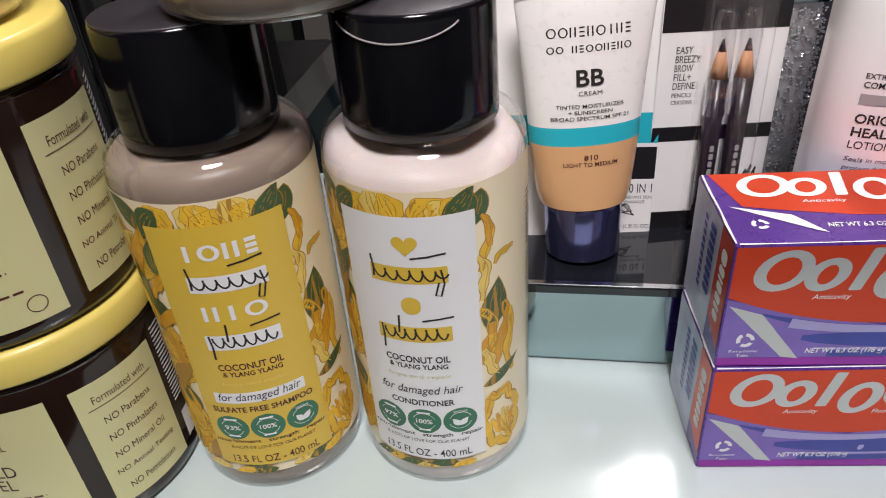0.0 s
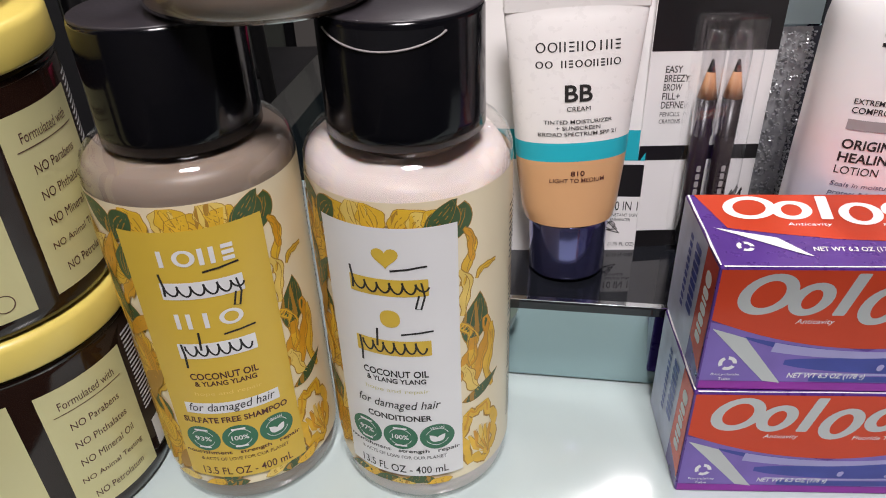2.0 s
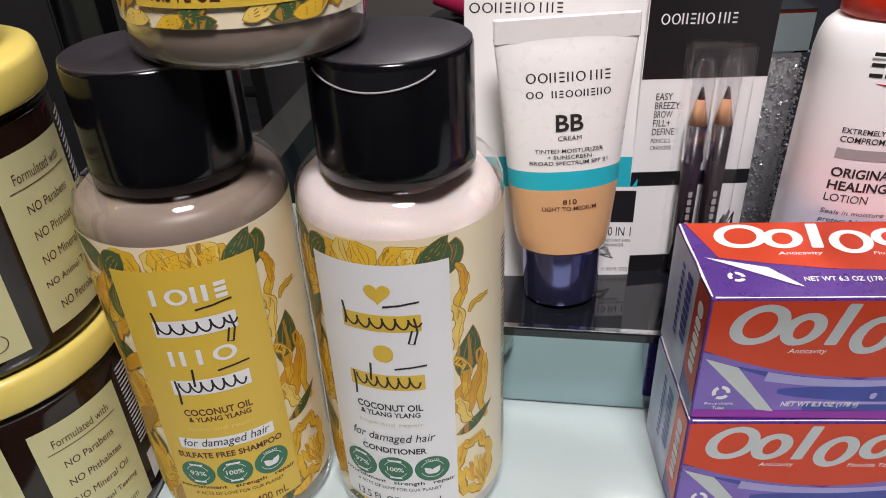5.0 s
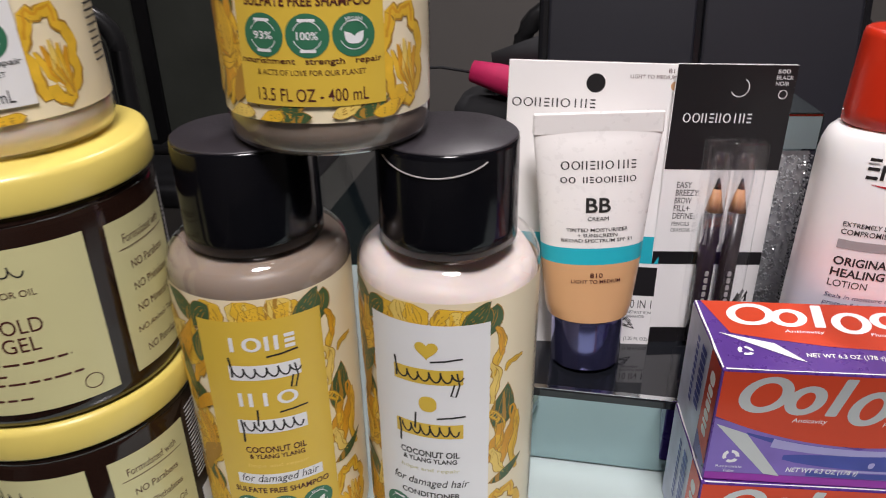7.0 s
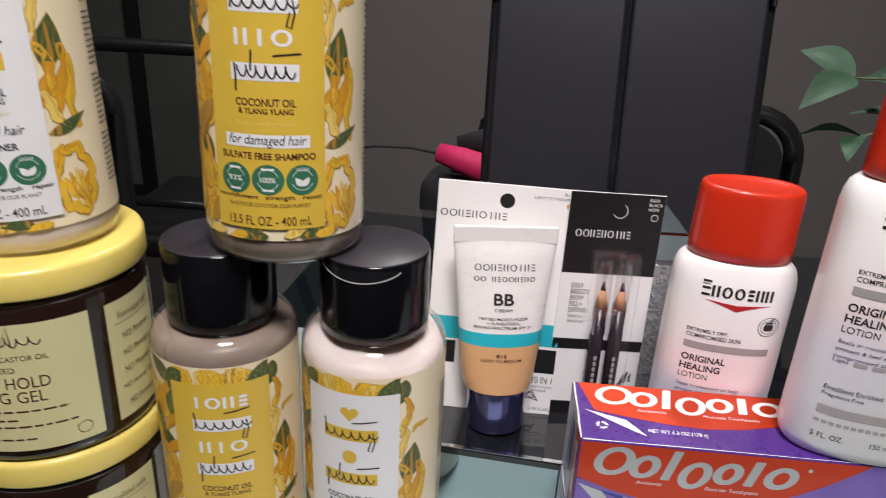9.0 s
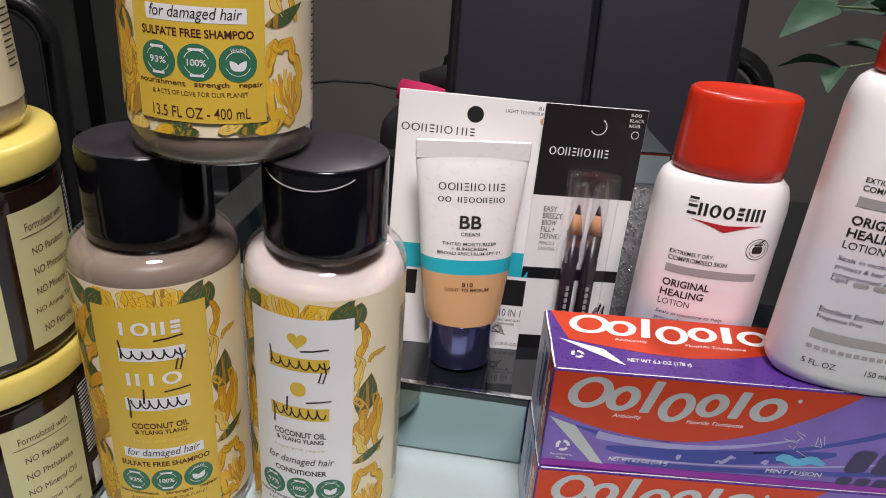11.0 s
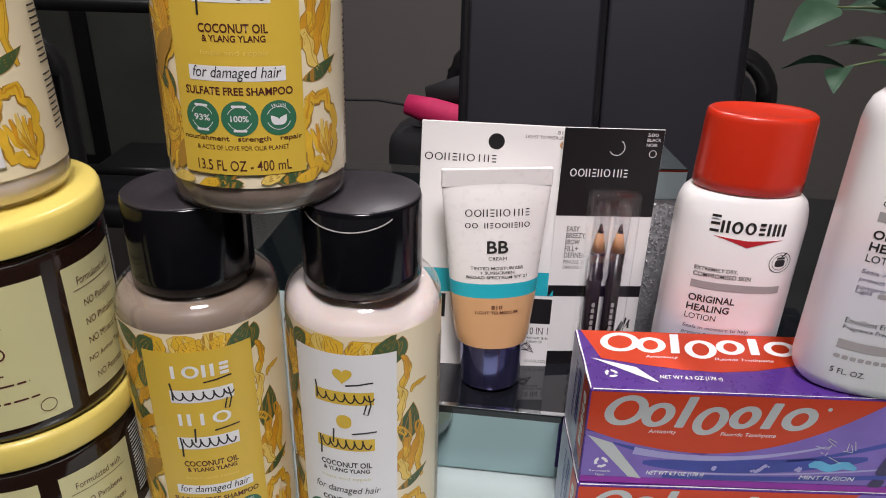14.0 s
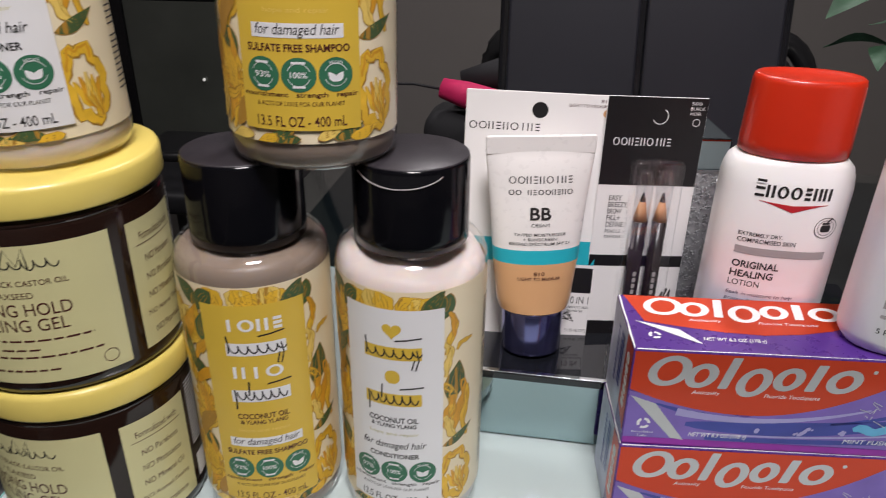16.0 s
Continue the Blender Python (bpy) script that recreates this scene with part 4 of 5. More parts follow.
    for k in range(10):
        bar(bm, e, BD - 0.0310, 0.040 - 0.003 * k, BD - 0.0275, 0.042 - 0.003 * k, h2, 0, 0.3)
    part("end_print", bm, "box_blue", ob, smooth=False)
    return ob


carton_low = carton(pose(0.0813, 0.1848, 0.0, 0, 0, 5.9))
tagged(copy_thing(carton_low, pose(0.0815, 0.1866, BH, 0, 0, 5.4)), "red and purple toothpaste carton stacked on another")

# ---- lotion bottles ----
LW, LD = 0.0277, 0.0185


def oval(profile, n=72, power=2.6):
    """A lofted body with rounded-oblong sections from (half width, half depth, height)."""
    bm, rings = bmesh.new(), []
    for w, d, z in profile:
        r = []
        for k in range(n):
            a = 2 * math.pi * k / n
            s, c = math.sin(a), -math.cos(a)
            r.append(bm.verts.new((w * math.copysign(abs(s) ** (2 / power), s), d * math.copysign(abs(c) ** (2 / power), c), z)))
        rings.append(r)
    for a, b in zip(rings, rings[1:]):
        for k in range(n):
            bm.faces.new((a[k], a[(k + 1) % n], b[(k + 1) % n], b[k]))
    bm.faces.new(list(reversed(rings[0])))
    bm.faces.new(rings[-1])
    return bm


def lotion_bottle(at):
    ob = thing("lotion_bottle", "white lotion bottle with pink tint and red cap", "bottle", "lotion bottles", at)
    part("body", oval([(0.022, 0.012, 0.0004), (0.0255, 0.0150, 0.0), (0.0272, 0.0165, 0.0022), (LW, LD, 0.006), (LW, LD, 0.06), (LW, LD, 0.105), (0.0273, 0.0166, 0.1100), (0.0260, 0.0156, 0.1140), (0.0234, 0.0145, 0.1165), (0.0205, 0.0135, 0.1175)]), "lotion", ob, "white plastic body tinted pink below")
    part("cap", oval([(0.0222, 0.0145, 0.1177), (0.0230, 0.0150, 0.1181), (0.0231, 0.0151, 0.1235), (0.0226, 0.0148, 0.1482), (0.0221, 0.0144, 0.1504), (0.0210, 0.0135, 0.1512), (0.0196, 0.0124, 0.1507), (0.012, 0.008, 0.1494)], 64, 2.2), "red_cap", ob, "glossy red flip cap")

    def s(u, v, h):
        return (u, -(LD * max(0.0, 1 - abs(u / LW) ** 2.6) ** (1 / 2.6)) - h, v)
    s.step = 0.0024
    h = 0.00018
    bm = bmesh.new()
    mark_row(bm, s, "e", -0.0175, -0.0115, 0.1020, 0.1098, 0.0012, h)
    mark_row(bm, s, "hooehh", -0.0122, 0.0150, 0.1020, 0.1076, 0.0012, h)
    part("logo_block", bm, "ink", ob, smooth=False)
    bm = bmesh.new()
    pts = [(-0.0140 + 0.0014 * k, 0.1000 - 0.0042 * (1 - abs(k - 10) / 10) ** 1.3) for k in range(21)]
    poly(bm, s, pts + [(0.0140, 0.1002), (0.0, 0.0990), (-0.0140, 0.1002)], h)
    part("logo_chevron", bm, "red_print", ob, smooth=False)
    bm = bmesh.new()
    ring(bm, s, 0.0158, 0.0895, 0.0046, 0.0049, h)
    ring(bm, s, 0.0158, 0.0895, 0.0034, 0.0036, h)
    bar(bm, s, 0.0136, 0.0875, 0.0180, 0.0908, h, 0, 0.3)
    bar(bm, s, 0.0140, 0.0911, 0.0176, 0.0920, h, 0, 0.3)
    strip(bm, s, [(0.0160, 0.0922), (0.0180, 0.0940)], 0.0007, h)
    part("round_badge", bm, "ink", ob, smooth=False)
    for txt, v, w, t, b in (("EXTREMELY DRY,", 0.0838, 0.0180, 0.0021, 0.008), ("COMPROMISED SKIN", 0.0810, 0.0240, 0.0021, 0.008), ("ORIGINAL", 0.0692, 0.0195, 0.0035, 0.022), ("HEALING", 0.0644, 0.0180, 0.0035, 0.022), ("LOTION", 0.0598, 0.0130, 0.0029, 0.0),
                            ("Emollient Enriched", 0.0335, 0.0210, 0.0022, 0.0), ("Fragrance Free", 0.0302, 0.0150, 0.0022, 0.0), ("5 FL. OZ.", 0.0112, 0.0120, 0.0024, 0.0)):
        words(txt, s, -0.0190, v, w, t, h, "ink", ob, align="L", bold=b)
    words("150 mL", s, 0.0030, 0.0112, 0.0085, 0.0024, h, "ink", ob, align="L")
    for txt, v, w in (("Seals in moisture to help", 0.0542, 0.0285), ("protect & heal extremely dry,", 0.0510, 0.0320), ("compromised skin", 0.0478, 0.0205)):
        words(txt, s, -0.0190, v, w, 0.0023, h, "navy_print", ob, shear=0.15, align="L")
    words("Light", s, -0.0190, 0.0460, 0.0055, 0.0021, h, "navy_print", ob, shear=0.15, align="L")
    bm = bmesh.new()
    bar(bm, s, -0.0192, 0.0742, 0.0185, 0.0778, h, 0, 0.02)
    part("grey_bar", bm, "grey_print", ob, smooth=False)
    bm = bmesh.new()
    bar(bm, s, -0.0192, 0.0212, 0.0185, 0.0250, h, 0, 0.02)
    part("grey_bar", bm, "grey_print", ob, smooth=False)
    bm = bmesh.new()
    for k in range(4):
        bar(bm, s, -0.0118 + 0.0065 * k, 0.0450, -0.0068 + 0.0065 * k, 0.0468, h, 0, 0.4)
    part("strength_scale", bm, "grey_print", ob, smooth=False)
    bm = bmesh.new()
    for k in range(14):
        bar(bm, s, -0.0192 + 0.0027 * k, 0.0168, -0.0172 + 0.0027 * k, 0.0184, h, 0, 0.3)
    part("small_print", bm, "grey_print", ob, smooth=False)
    return ob


lotion = lotion_bottle(pose(0.1442, 0.2568, RZ + 0.0004, 0, 0.8, 0.5))
tagged(copy_thing(lotion, pose(0.1940, 0.2129, 2 * BH + 0.0004, 0, 1.0, -5.0)), "white lotion bottle standing on the toothpaste cartons")

# ---- carded cream tube ----
card1 = thing("cream_tube_pack", "white blister card holding a tan and white cream tube", "cosmetic pack", at=pose(-0.0035, 0.2700, RZ + 0.0003, -6.8, 1.4, 6.0))
CW, CH = 0.0725, 0.1318
part("card", block(0, 0, 0, CW, 0.0007, CH, 0.0003, 1), "card", card1, "glossy white backing card", smooth=False)
cs = on_plane((0, 0, 0), (1, 0, 0), (0, 0, 1))
bm = bmesh.new()
poly(bm, cs, [(0.0002, 0.0426), (CW - 0.0002, 0.0426), (CW - 0.0002, 0.0556), (0.0002, 0.0556)], 0.0001)
part("teal_band", bm, "teal", card1, smooth=False)
bm = bmesh.new()
poly(bm, cs, [(0.0440, 0.0265), (CW - 0.0002, 0.0265), (CW - 0.0002, 0.0408), (0.0440, 0.0408)], 0.0001)
part("black_band", bm, "card_black", card1, smooth=False)
bm = bmesh.new()
poly(bm, cs, [(0.0002, 0.0280), (0.0160, 0.0280), (0.0160, 0.0413), (0.0002, 0.0413)], 0.0001)
part("black_band", bm, "card_black", card1, smooth=False)
bm = bmesh.new()
disc(bm, cs, 0.0369, 0.1230, 0.0040, 0.0040, 0.0001)
part("hang_hole", bm, "card_black", card1, smooth=False)
bm = bmesh.new()
mark_row(bm, cs, "oohehoihe", 0.0016, 0.0381, 0.1124, 0.1162, 0.0006, 0.0001)
part("logo_block", bm, "ink", card1, smooth=False)
words("810", cs, CW - 0.0060, 0.1288, 0.0046, 0.0018, 0.0001, "brown_ink", card1, align="L")
words("LIGHT TO MEDIUM", cs, CW - 0.0215, 0.1262, 0.0190, 0.0016, 0.0001, "brown_ink", card1, align="L")
bm = bmesh.new()
disc(bm, cs, CW - 0.0026, 0.1227, 0.0019, 0.0019, 0.0001)
part("shade_dot", bm, "tube_tan", card1, smooth=False)
for txt, v, w, t in (("10 IN 1", 0.0222, 0.0110, 0.0042), ("INSTANT SKIN", 0.0180, 0.0112, 0.0014), ("ENHANCER", 0.0158, 0.0085, 0.0014), ("(1.35 FL OZ)", 0.0040, 0.0112, 0.0022)):
    words(txt, cs, 0.0607, v, w, t, 0.0001, "ink", card1, align="L")
bm = bmesh.new()
for sgn in (1, -1):
    for k in range(3):
        strip(bm, cs, [(0.0560 + 0.001 * k, 0.0098 + 0.0015 * k), (0.0595 + 0.001 * k, 0.0130 - sgn * 0.002), (0.0650 - 0.001 * k, 0.0095 + 0.002 * k)], 0.0004, 0.0001 + 0.00001 * k)
part("leaping_mark", bm, "ink", card1, smooth=False)

TUBE_Z = ((0.0270, 0.0166, 0.0150), (0.032, 0.0178, 0.0146), (0.055, 0.0201, 0.0122), (0.080, 0.0216, 0.0090), (0.104, 0.0236, 0.0050), (0.1120, 0.0243, 0.0030), (0.1160, 0.0246, 0.0011), (0.1240, 0.0246, 0.0009))


def tube_at(z):
    for (z0, w0, d0), (z1, w1, d1) in zip(TUBE_Z, TUBE_Z[1:]):
        if z <= z1:
            f = max(0, (z - z0) / (z1 - z0))
            return w0 + f * (w1 - w0), d0 + f * (d1 - d0)
    return TUBE_Z[-1][1:]


def tube_band(z0, z1, n):
    bm = oval([(*tube_at(z0 + (z1 - z0) * k / n), z0 + (z1 - z0) * k / n) for k in range(n + 1)], 48, 2.1)
    bmesh.ops.delete(bm, geom=[face for face in bm.faces if len(face.verts) > 4], context="FACES_ONLY")
    return bm


tube = new("cream_tube")
tube.parent = card1
tube["label"] = "tan and white squeeze tube with a navy cap"
tube.location = (0.0415, -0.0118, 0.0004)
tube.rotation_euler = (radians(3.0), radians(-2.6), radians(6.0))
tube.scale = (1.08, 1, 0.915)
part("tube_foot", tube_band(0.0270, 0.0560, 24), "tube_tan", tube)
part("tube_stripe", tube_band(0.0560, 0.0638, 2), "teal", tube)
part("tube_body", tube_band(0.0638, 0.1240, 16), "tube_white", tube)
part("tube_cap", lathe([(0.0131, 0.0002), (0.0142, 0.0), (0.0146, 0.001), (0.0148, 0.0246), (0.0145, 0.0264), (0.0134, 0.0268)], 48), "tube_cap", tube)
part("crimp", block(-0.0247, -0.0013, 0.1145, 0.0247, 0.0013, 0.1242, 0.0005, 1), "tube_white", tube, smooth=False)


def on_tube(u, v, h):
    w, d = tube_at(v)
    return (u, -(d * max(0.0, 1 - abs(u / w) ** 2.1) ** (1 / 2.1)) - h, v)


on_tube.step = 0.0020

bm = bmesh.new()
mark_row(bm, on_tube, "oohehoihe", -0.0148, 0.0148, 0.0998, 0.1036, 0.00055, 0.00015)
mark_row(bm, on_tube, "oo heooheho", -0.0148, 0.0148, 0.0938, 0.0966, 0.0005, 0.00015)
part("logo_block", bm, "ink", tube, smooth=False)
for txt, v, w, t, b in (("BB", 0.0839, 0.0096, 0.0066, 0.02), ("CREAM", 0.0778, 0.0082, 0.0018, 0), ("TINTED MOISTURIZER", 0.0726, 0.0240, 0.0016, 0.006), ("+ SUNSCREEN", 0.0701, 0.0155, 0.0016, 0.006), ("BROAD SPECTRUM SPF 21", 0.0676, 0.0275, 0.0016, 0.006), ("810", 0.0510, 0.0050, 0.0022, 0.01), ("LIGHT TO MEDIUM", 0.0480, 0.0195, 0.0018, 0.006)):
    words(txt, on_tube, 0.0, v, w, t, 0.00035, "ink" if v > 0.062 else "brown_ink", tube, bold=b)

# ---- carded brow pencils ----
card2 = thing("brow_pencil_pack", "black and white blister card with two brow pencils", "cosmetic pack", at=pose(0.0653, 0.2794, RZ, -3.8, 1.5, 11.0))
PW, PH = 0.0500, 0.1310
part("card", block(0, 0, 0, PW, 0.0007, PH, 0.0003, 1), "card", card2, "glossy white lower card", smooth=False)
for v0, v1 in ((0.0860, PH - 0.0002), (0.0411, 0.0474), (0.0002, 0.0083)):
    bm = bmesh.new()
    poly(bm, cs, [(0.0002, v0), (PW - 0.0002, v0), (PW - 0.0002, v1), (0.0002, v1)], 0.0001)
    part("black_band", bm, "card_black", card2, smooth=False)
bm = bmesh.new()
ring(bm, cs, 0.0270, 0.1215, 0.0036, 0.0040, 0.00016, 24, -150, 60)
ring(bm, cs, 0.0452, 0.1188, 0.0016, 0.0019, 0.00016, 20)
mark_row(bm, cs, "oohehoihe", 0.0046, 0.0345, 0.1066, 0.1106, 0.0006, 0.00016)
part("logo_block", bm, "white", card2, smooth=False)
for txt, v, w in (("500", 0.1282, 0.0052), ("BLACK", 0.1257, 0.0070), ("NOIR", 0.1232, 0.0055)):
    words(txt, cs, 0.0415, v, w, 0.0016, 0.00016, "white", card2, align="L")
for k, (txt, w) in enumerate((("EASY", 0.0074), ("BREEZY", 0.0110), ("BROW", 0.0082), ("FILL+", 0.0078), ("DEFINE", 0.0100))):
    words(txt, cs, 0.0066, 0.0790 - 0.0036 * k, 0.9 * w, 0.0028, 0.00012, "ink", card2, align="L", bold=0.006)
words("PENCILS", cs, 0.0066, 0.0608, 0.0080, 0.0018, 0.00012, "ink", card2, align="L")
words("CRAYONS", cs, 0.0066, 0.0578, 0.0086, 0.0018, 0.00012, "ink", card2, align="L")
bm = bmesh.new()
strip(bm, cs, [(0.0395, 0.0185), (0.0425, 0.0265), (0.0415, 0.0200), (0.0445, 0.0285), (0.0435, 0.0215), (0.0465, 0.0275), (0.0460, 0.0225)], 0.0014, 0.00014)
part("pencil_swatch", bm, "ink", card2, smooth=False)
for u in (0.0226, 0.0328):
    pen = new("brow_pencil")
    pen.parent = card2
    pen["label"] = "black lacquered brow pencil with a clear cap"
    pen.location = (u, -0.0052, 0.0)
    part("shaft", lathe([(0.0030, 0.0040), (0.0038, 0.0045), (0.0038, 0.0690)], 16), "pencil", pen)
    part("sharpened_wood", lathe([(0.0037, 0.0690), (0.0016, 0.0792)], 16), "wood", pen)
    part("lead", lathe([(0.0016, 0.0792), (0.0004, 0.0838)], 12), "ink", pen)
    part("clear_cap", lathe([(0.0043, 0.0540), (0.0044, 0.0880), (0.0042, 0.0945), (0.0030, 0.0958)], 20), "clear_cap", pen).visible_shadow = False
    pl = on_plane((0, -0.0039, 0), (0, 0, 1), (-1, 0, 0))
    bm = bmesh.new()
    for k in range(9):
        bar(bm, pl, 0.012 + 0.0034 * k, -0.0008, 0.0146 + 0.0034 * k, 0.0009, 0.0001)
    part("shaft_print", bm, "grey_print", pen, smooth=False)
part("blister", block(0.0150, -0.0108, 0.0015, 0.0405, -0.0002, 0.1015, 0.0028, 3), "blister", card2, "clear plastic blister").visible_shadow = False

# ---- crushed crystal block ----
crystal = thing("crystal_block", "mirrored glass block filled with crushed crystals", "ornament", at=pose(0.0800, 0.2965, RZ, 0, 0, 8))
KW, KD, KH = 0.0520, 0.0500, 0.1080
part("glass_top", block(-0.0005, -0.0005, KH - 0.0170, KW + 0.0005, KD + 0.0005, KH, 0.0012, 2), "mirror", crystal, smooth=False)
part("core", block(0.002, 0.002, 0.0, KW - 0.002, KD - 0.002, KH - 0.0172), "crystal", crystal, smooth=False)
bm = bmesh.new()
rnd = random.Random(21)
for k in range(5400):
    side = k % 3
    z = rnd.uniform(0.001, KH - 0.019)
    if side == 0:
        c = Vector((rnd.uniform(0, KW), 0.001, z))
    elif side == 1:
        c = Vector((KW - 0.001, rnd.uniform(0, KD), z))
    else:
        c = Vector((0.001, rnd.uniform(0, KD), z))
    q = Euler((rnd.uniform(0, 6), rnd.uniform(0, 6), rnd.uniform(0, 6))).to_matrix()
    r = rnd.uniform(0.0004, 0.0009)
    vs = [bm.verts.new(c + q @ Vector(p) * r) for p in ((1, 0, 0), (-1, 0, 0), (0, 1, 0), (0, -1, 0), (0, 0, 1), (0, 0, -1))]
    for a, b, d in ((0, 2, 4), (2, 1, 4), (1, 3, 4), (3, 0, 4), (2, 0, 5), (1, 2, 5), (3, 1, 5), (0, 3, 5)):
        bm.faces.new((vs[a], vs[b], vs[d]))
tagged(part("crushed_crystal", bm, "crystal", crystal, "glittering silver crystal chips", smooth=False), kind="stuff")

# ---- closed three-panel vanity mirror, leaning back ----
VW, VH = 0.196, 0.291
vanity = thing("vanity_mirror", "closed black folding vanity mirror leaning back on its stand", "mirror", at=pose(0.1000, 0.428, 0.0, 0, 0, 0))
LEAN = pose(0, 0, 0.003, -11.0, 0, 0) @ pose(0, 0, 0, 0, -1.2, 0)


def leaning(name, bm, material, label="", smooth=False):
    bm.transform(LEAN)
    return part(name, bm, material, vanity, label, smooth)


leaning("back_frame", block(-VW / 2, 0.0, 0.004, VW / 2, 0.012, VH, 0.003, 2), "black_gloss")
leaning("door_panel", block(-VW / 2 + 0.0065, -0.006, 0.006, -0.0022, -0.0002, VH - 0.0012, 0.0018, 2), "black_panel", "matt black folding panel")
leaning("door_panel", block(0.0022, -0.006, 0.006, VW / 2 - 0.0065, -0.0002, VH - 0.0012, 0.0018, 2), "black_panel", "matt black folding panel")
for sx in (-1, 1):
    for z in (0.030, VH - 0.018):
        leaning("hinge", pipe([(sx * (VW / 2 - 0.0032), -0.0020, z - 0.014), (sx * (VW / 2 - 0.0032), -0.0020, z + 0.014)], 0.0026, 10), "black_gloss", smooth=True)
for x in (-0.012, 0.014, 0.022):
    leaning("switch", block(x, 0.006, VH - 0.0004, x + 0.005, 0.010, VH + 0.0006, 0.0003, 1), "grey_print")
# a thin chrome strip along the upper edge of each panel
for x0, x1 in ((-VW / 2 + 0.0070, -0.0027), (0.0027, VW / 2 - 0.0070)):
    leaning("edge_trim", block(x0, -0.0063, VH - 0.0024, x1, -0.0015, VH - 0.0008, 0.0004, 1), "chrome", "thin bright strip along the top edge")
part("stand", block(-0.080, -0.012, 0.0, 0.080, 0.075, 0.008, 0.002, 2), "black_gloss", vanity)

# ---- chairs ----
def round_loop(w, z0, z1, r, y, n=6):
    """Points up one side of a chair back, over its rounded top and down the other."""
    pts = [(-w / 2, y(z0), z0)]
    for k in range(1, 5):
        z = z0 + (z1 - r - z0) * k / 4
        pts.append((-w / 2, y(z), z))
    for cx, a0 in ((-w / 2 + r, 180), (w / 2 - r, 90)):
        for k in range(n + 1):
            a = radians(a0 - 90 * k / n)
            z = z1 - r + r * math.sin(a)
            pts.append((cx + r * math.cos(a), y(z), z))
    for k in range(4, -1, -1):
        z = z0 + (z1 - r - z0) * k / 4
        pts.append((w / 2, y(z), z))
    return pts


def dining_chair(at, open_back=False):
    ob = thing("dining_chair", "black dining chair with an open rounded tube back" if open_back else "black leather dining chair with rounded steel tube back", "chair", "chairs round the table", at)
    w, z1 = 0.40, 0.858
    lean = lambda z: 0.20 + 0.10 * (z - 0.45)
    part("back_frame", pipe(round_loop(w, 0.42, z1, 0.055, lean), 0.0125, 10), "tube_steel", ob)
    if open_back:
        part("back_rail", pipe([(-w / 2, lean(0.56), 0.56), (w / 2, lean(0.56), 0.56)], 0.0100, 10), "tube_steel", ob)
    else:
        bm = bmesh.new()
        loop = round_loop(w - 0.030, 0.52, z1 - 0.014, 0.045, lean)
        a = [bm.verts.new((x, y - 0.010, z)) for x, y, z in loop]
        b = [bm.verts.new((x, y + 0.010, z)) for x, y, z in loop]
        bm.faces.new(a)
        bm.faces.new(list(reversed(b)))
        for k in range(len(a)):
            j = (k + 1) % len(a)
            bm.faces.new((a[j], a[k], b[k], b[j]))
        bmesh.ops.recalc_face_normals(bm, faces=bm.faces[:])
        part("backrest", bm, "leather", ob, smooth=False)
    part("seat", block(-0.21, -0.22, 0.43, 0.21, 0.20, 0.48, 0.018, 3), "leather", ob)
    for x in (-0.19, 0.19):
        part("leg", pipe([(x, -0.19, 0.44), (x, -0.205, 0.0)], 0.0125, 10), "tube_steel", ob)
        part("leg", pipe([(x, 0.19, 0.44), (x, 0.23, 0.0)], 0.0125, 10), "tube_steel", ob)
    return ob


chair = dining_chair(pose(0.146, 0.668, FLOOR, 0, 0, -1))
dining_chair(pose(-0.685, 1.346, FLOOR, 0, 0, 185), True)
copy_thing(chair, pose(-0.620, 0.537, FLOOR, 0, 0, 31))

# ---- bag on the chair ----
bag = thing("sports_bag", "black fabric bag with a pink top on the chair seat", "bag", at=pose(-0.044, 0.815, FLOOR + 0.461))
part("body", block(-0.075, -0.045, 0.0, 0.075, 0.045, 0.315, 0.030, 4), "bag", bag)
part("pink_flap", pipe([(-0.050, -0.030, 0.342), (-0.02, -0.034, 0.336), (0.03, -0.036, 0.322), (0.07, -0.036, 0.312)], [0.012, 0.016, 0.019, 0.019], 16), "pink", bag, "rolled bright pink fabric")
part("strap", pipe([(-0.050, -0.028, 0.340), (-0.085, -0.030, 0.345), (-0.130, -0.030, 0.343), (-0.190, -0.026, 0.330)], 0.0016, 8), "bag", bag, "thin black strap")
part("top_roll", pipe([(-0.03, 0.0, 0.345), (0.02, 0.004, 0.356), (0.07, 0.004, 0.350)], [0.012, 0.020, 0.018], 14), "bag", bag)

# ---- plant ----
plant = thing("potted_plant", "leafy green plant in a white pot on the table", "plant", at=pose(0.548, 0.585, -0.0034))
part("pot", lathe([(0.045, 0.0), (0.050, 0.004), (0.062, 0.10), (0.065, 0.112), (0.060, 0.112), (0.056, 0.100)], 40), "pot", plant)
part("soil", lathe([(0.052, 0.094), (0.0565, 0.0985), (0.020, 0.1010)], 32), "soil", plant)
rnd = random.Random(33)


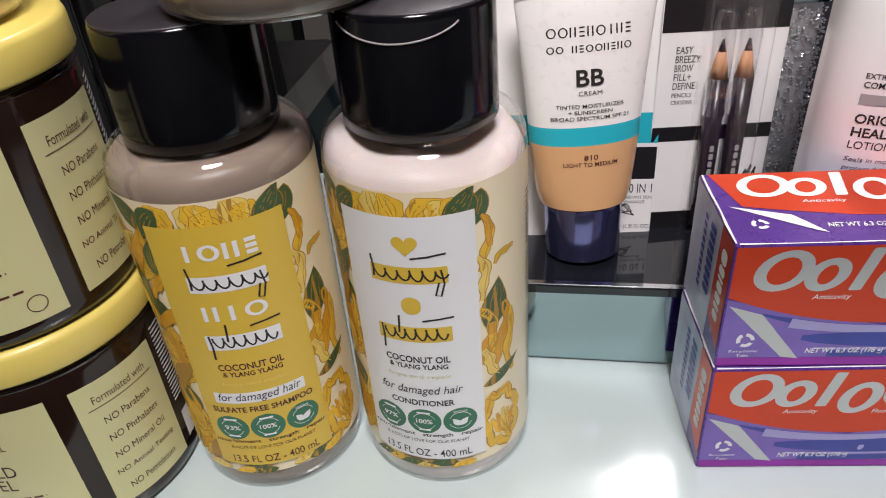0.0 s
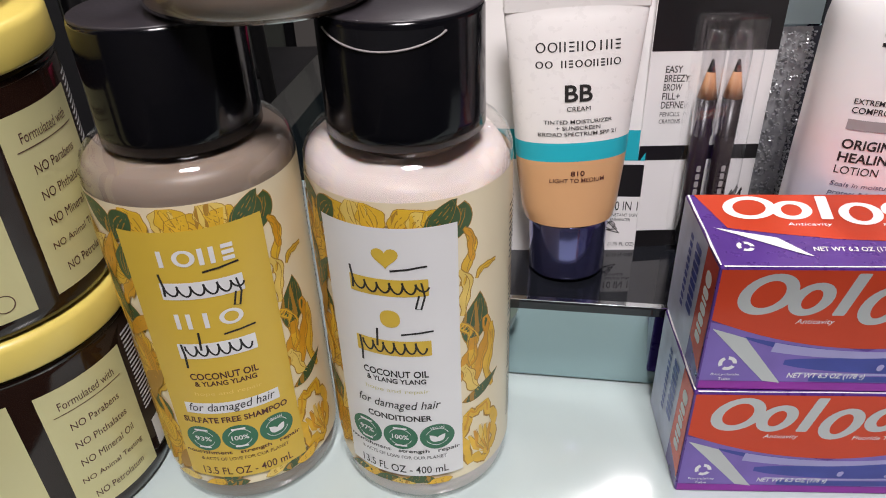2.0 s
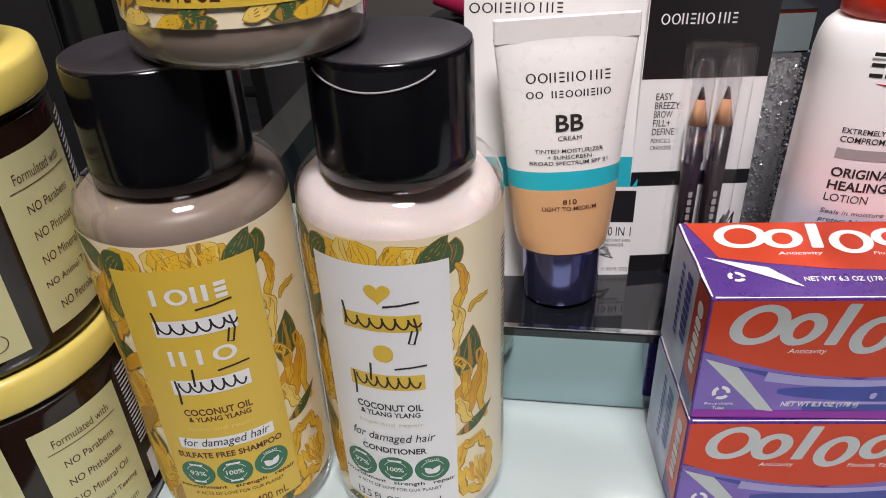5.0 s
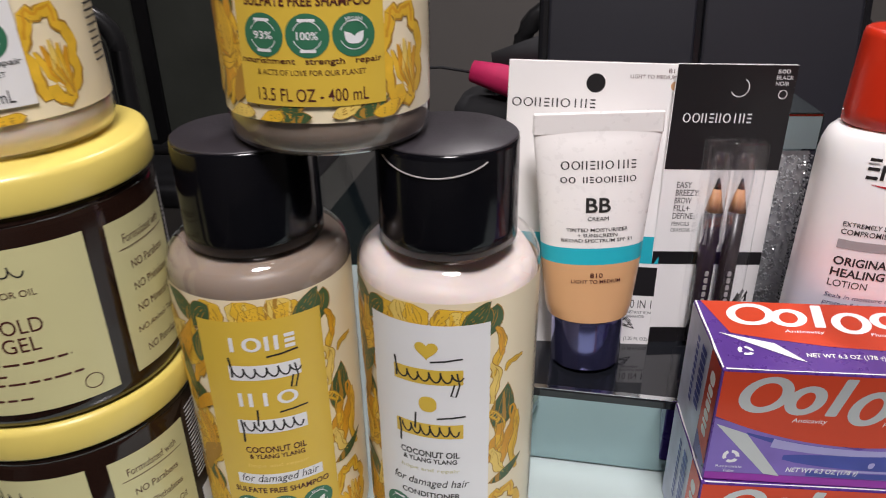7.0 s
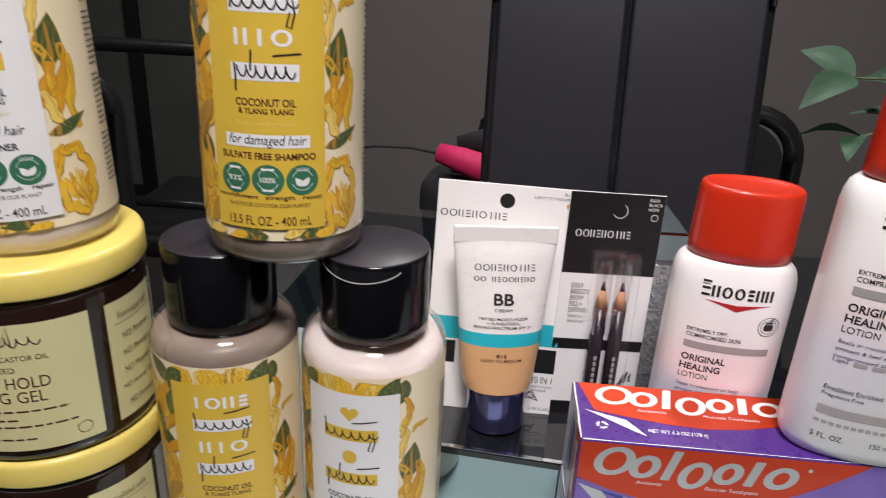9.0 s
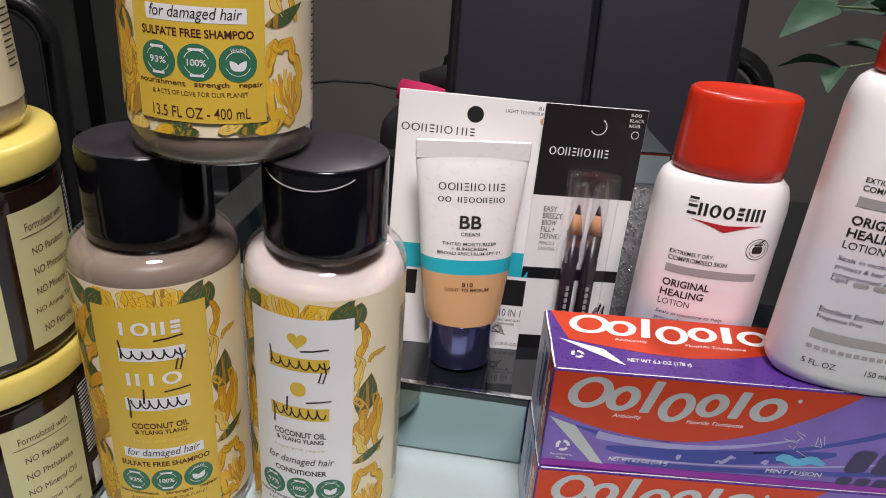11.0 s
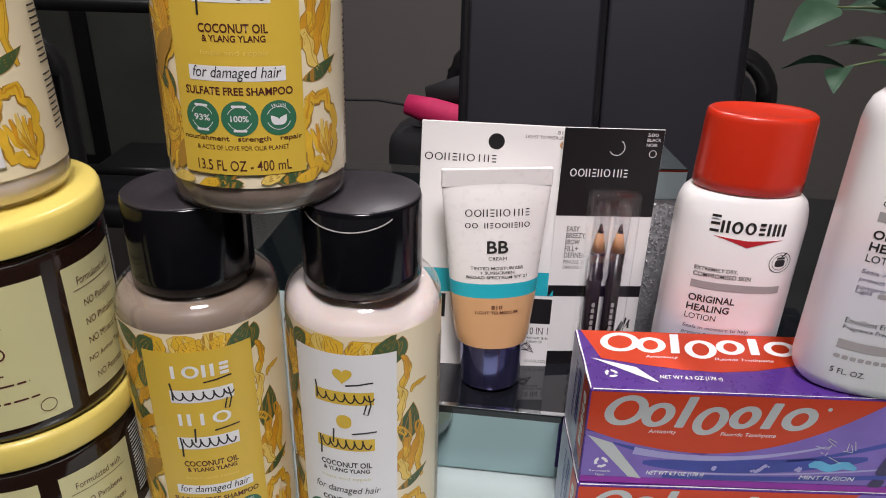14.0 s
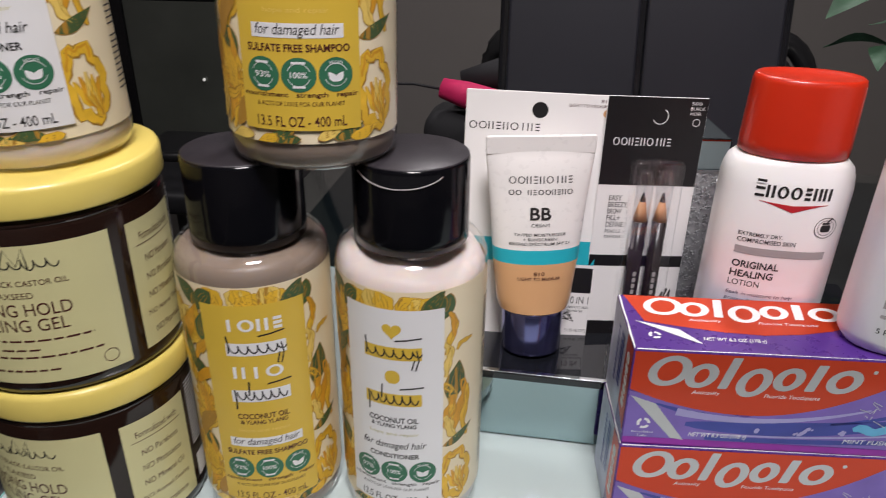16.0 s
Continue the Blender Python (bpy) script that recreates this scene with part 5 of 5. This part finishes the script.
def leaf_mesh(base, tip, width, droop, roll):
    """One ovate leaf, folded along its midrib and arched."""
    bm = bmesh.new()
    base, tip = Vector(base), Vector(tip)
    d = tip - base
    side = d.cross(Vector((0, 0, 1))).normalized()
    up = side.cross(d).normalized()
    side = (Matrix.Rotation(roll, 3, d.normalized()) @ side)
    up = (Matrix.Rotation(roll, 3, d.normalized()) @ up)
    rows = []
    for k in range(9):
        f = k / 8
        w = width / 2 * (math.sin(math.pi * min(1, f * 0.97 + 0.03) ** 0.75)) if k < 8 else 0.0002
        c = base + d * f + up * (droop * math.sin(math.pi * f))
        rows.append([bm.verts.new(c + side * (w * s) + up * (abs(s) * w * 0.30 + 0.0006 * math.sin(9 * f + 3 * s))) for s in (-1, -0.5, 0, 0.5, 1)])
    for r0, r1 in zip(rows, rows[1:]):
        for k in range(4):
            bm.faces.new((r0[k], r0[k + 1], r1[k + 1], r1[k]))
    return bm


STEMS = (((0.0, 0.0, 0.098), (-0.13, -0.01, 0.215), (-0.258, 0.005, 0.205)), ((0.0, 0.0, 0.098), (-0.11, -0.03, 0.262), (-0.228, -0.05, 0.285)),
         ((0.0, 0.0, 0.098), (-0.12, 0.03, 0.190), (-0.250, -0.02, 0.162)), ((0.0, 0.01, 0.098), (0.02, 0.02, 0.25), (0.05, 0.03, 0.33)), ((0.01, 0.0, 0.098), (0.06, 0.0, 0.22), (0.14, 0.02, 0.26)))
for p0, p1, p2 in STEMS:
    p0, p1, p2 = Vector(p0), Vector(p1), Vector(p2)
    curve = [(1 - f) ** 2 * p0 + 2 * f * (1 - f) * p1 + f * f * p2 for f in [k / 10 for k in range(11)]]
    part("stem", pipe(curve, [0.0022 - 0.00013 * k for k in range(11)], 8), "stem", plant)
    for k in range(4, 11, 2):
        for sgn in (1, -1):
            c = curve[k]
            d = (curve[min(k + 1, 10)] - curve[k - 1]).normalized()
            out = (d * 0.9 + sgn * d.cross(Vector((0, 0, 1))).normalized() * 0.9 + Vector((0, 0, rnd.uniform(-0.5, 0.45)))).normalized()
            l = rnd.uniform(0.046, 0.066)
            part("leaf", leaf_mesh(c, c + out * l, l * rnd.uniform(0.40, 0.52), l * 0.10, rnd.uniform(-0.7, 0.7)), "leaf_light" if k == 6 and sgn > 0 else "leaf", plant)

# ---- lead on the chair seat ----
cable = thing("black_cable", "thin black cable lying in loops on the chair seat", "cable")
pts = []
for k in range(60):
    a = k * 0.27
    pts.append((-0.60 + 0.095 * math.cos(a) + 0.0009 * k, 0.50 + 0.055 * math.sin(a) + 0.0004 * k, FLOOR + 0.4832 + 0.0035 * (1 + math.sin(1.7 * a)) * (k > 22)))
part("lead", pipe(pts, 0.0032, 8), "black_gloss", cable)

# ---- glints in the glass door, built as glowing spots on a made-up cord ----
lights = thing("light_string", "tiny white glints in the dark glass door, on an added cord", "string lights")
glint_spots = ((-1.37, -0.064), (-1.29, -0.061), (-1.25, -0.056), (-1.178, -0.054), (-1.043, -0.054), (-1.046, -0.092), (-1.049, -0.123), (-1.174, -0.336), (-1.146, -0.549), (-1.306, -0.393))
part("cord", pipe([(-1.37, Y1 + 0.028, -0.05), (-1.30, Y1 + 0.028, -0.048), (-1.18, Y1 + 0.028, -0.042), (-1.043, Y1 + 0.028, -0.045), (-0.97, Y1 + 0.02, 0.02)], 0.0012, 6), "black_gloss", lights)
for x, z in glint_spots:
    part("bulb", lathe([(0.001, -0.006), (0.0055, -0.002), (0.0055, 0.003), (0.002, 0.008)], 10), "glint_glow", lights).location = (x, Y1 + 0.026, z)
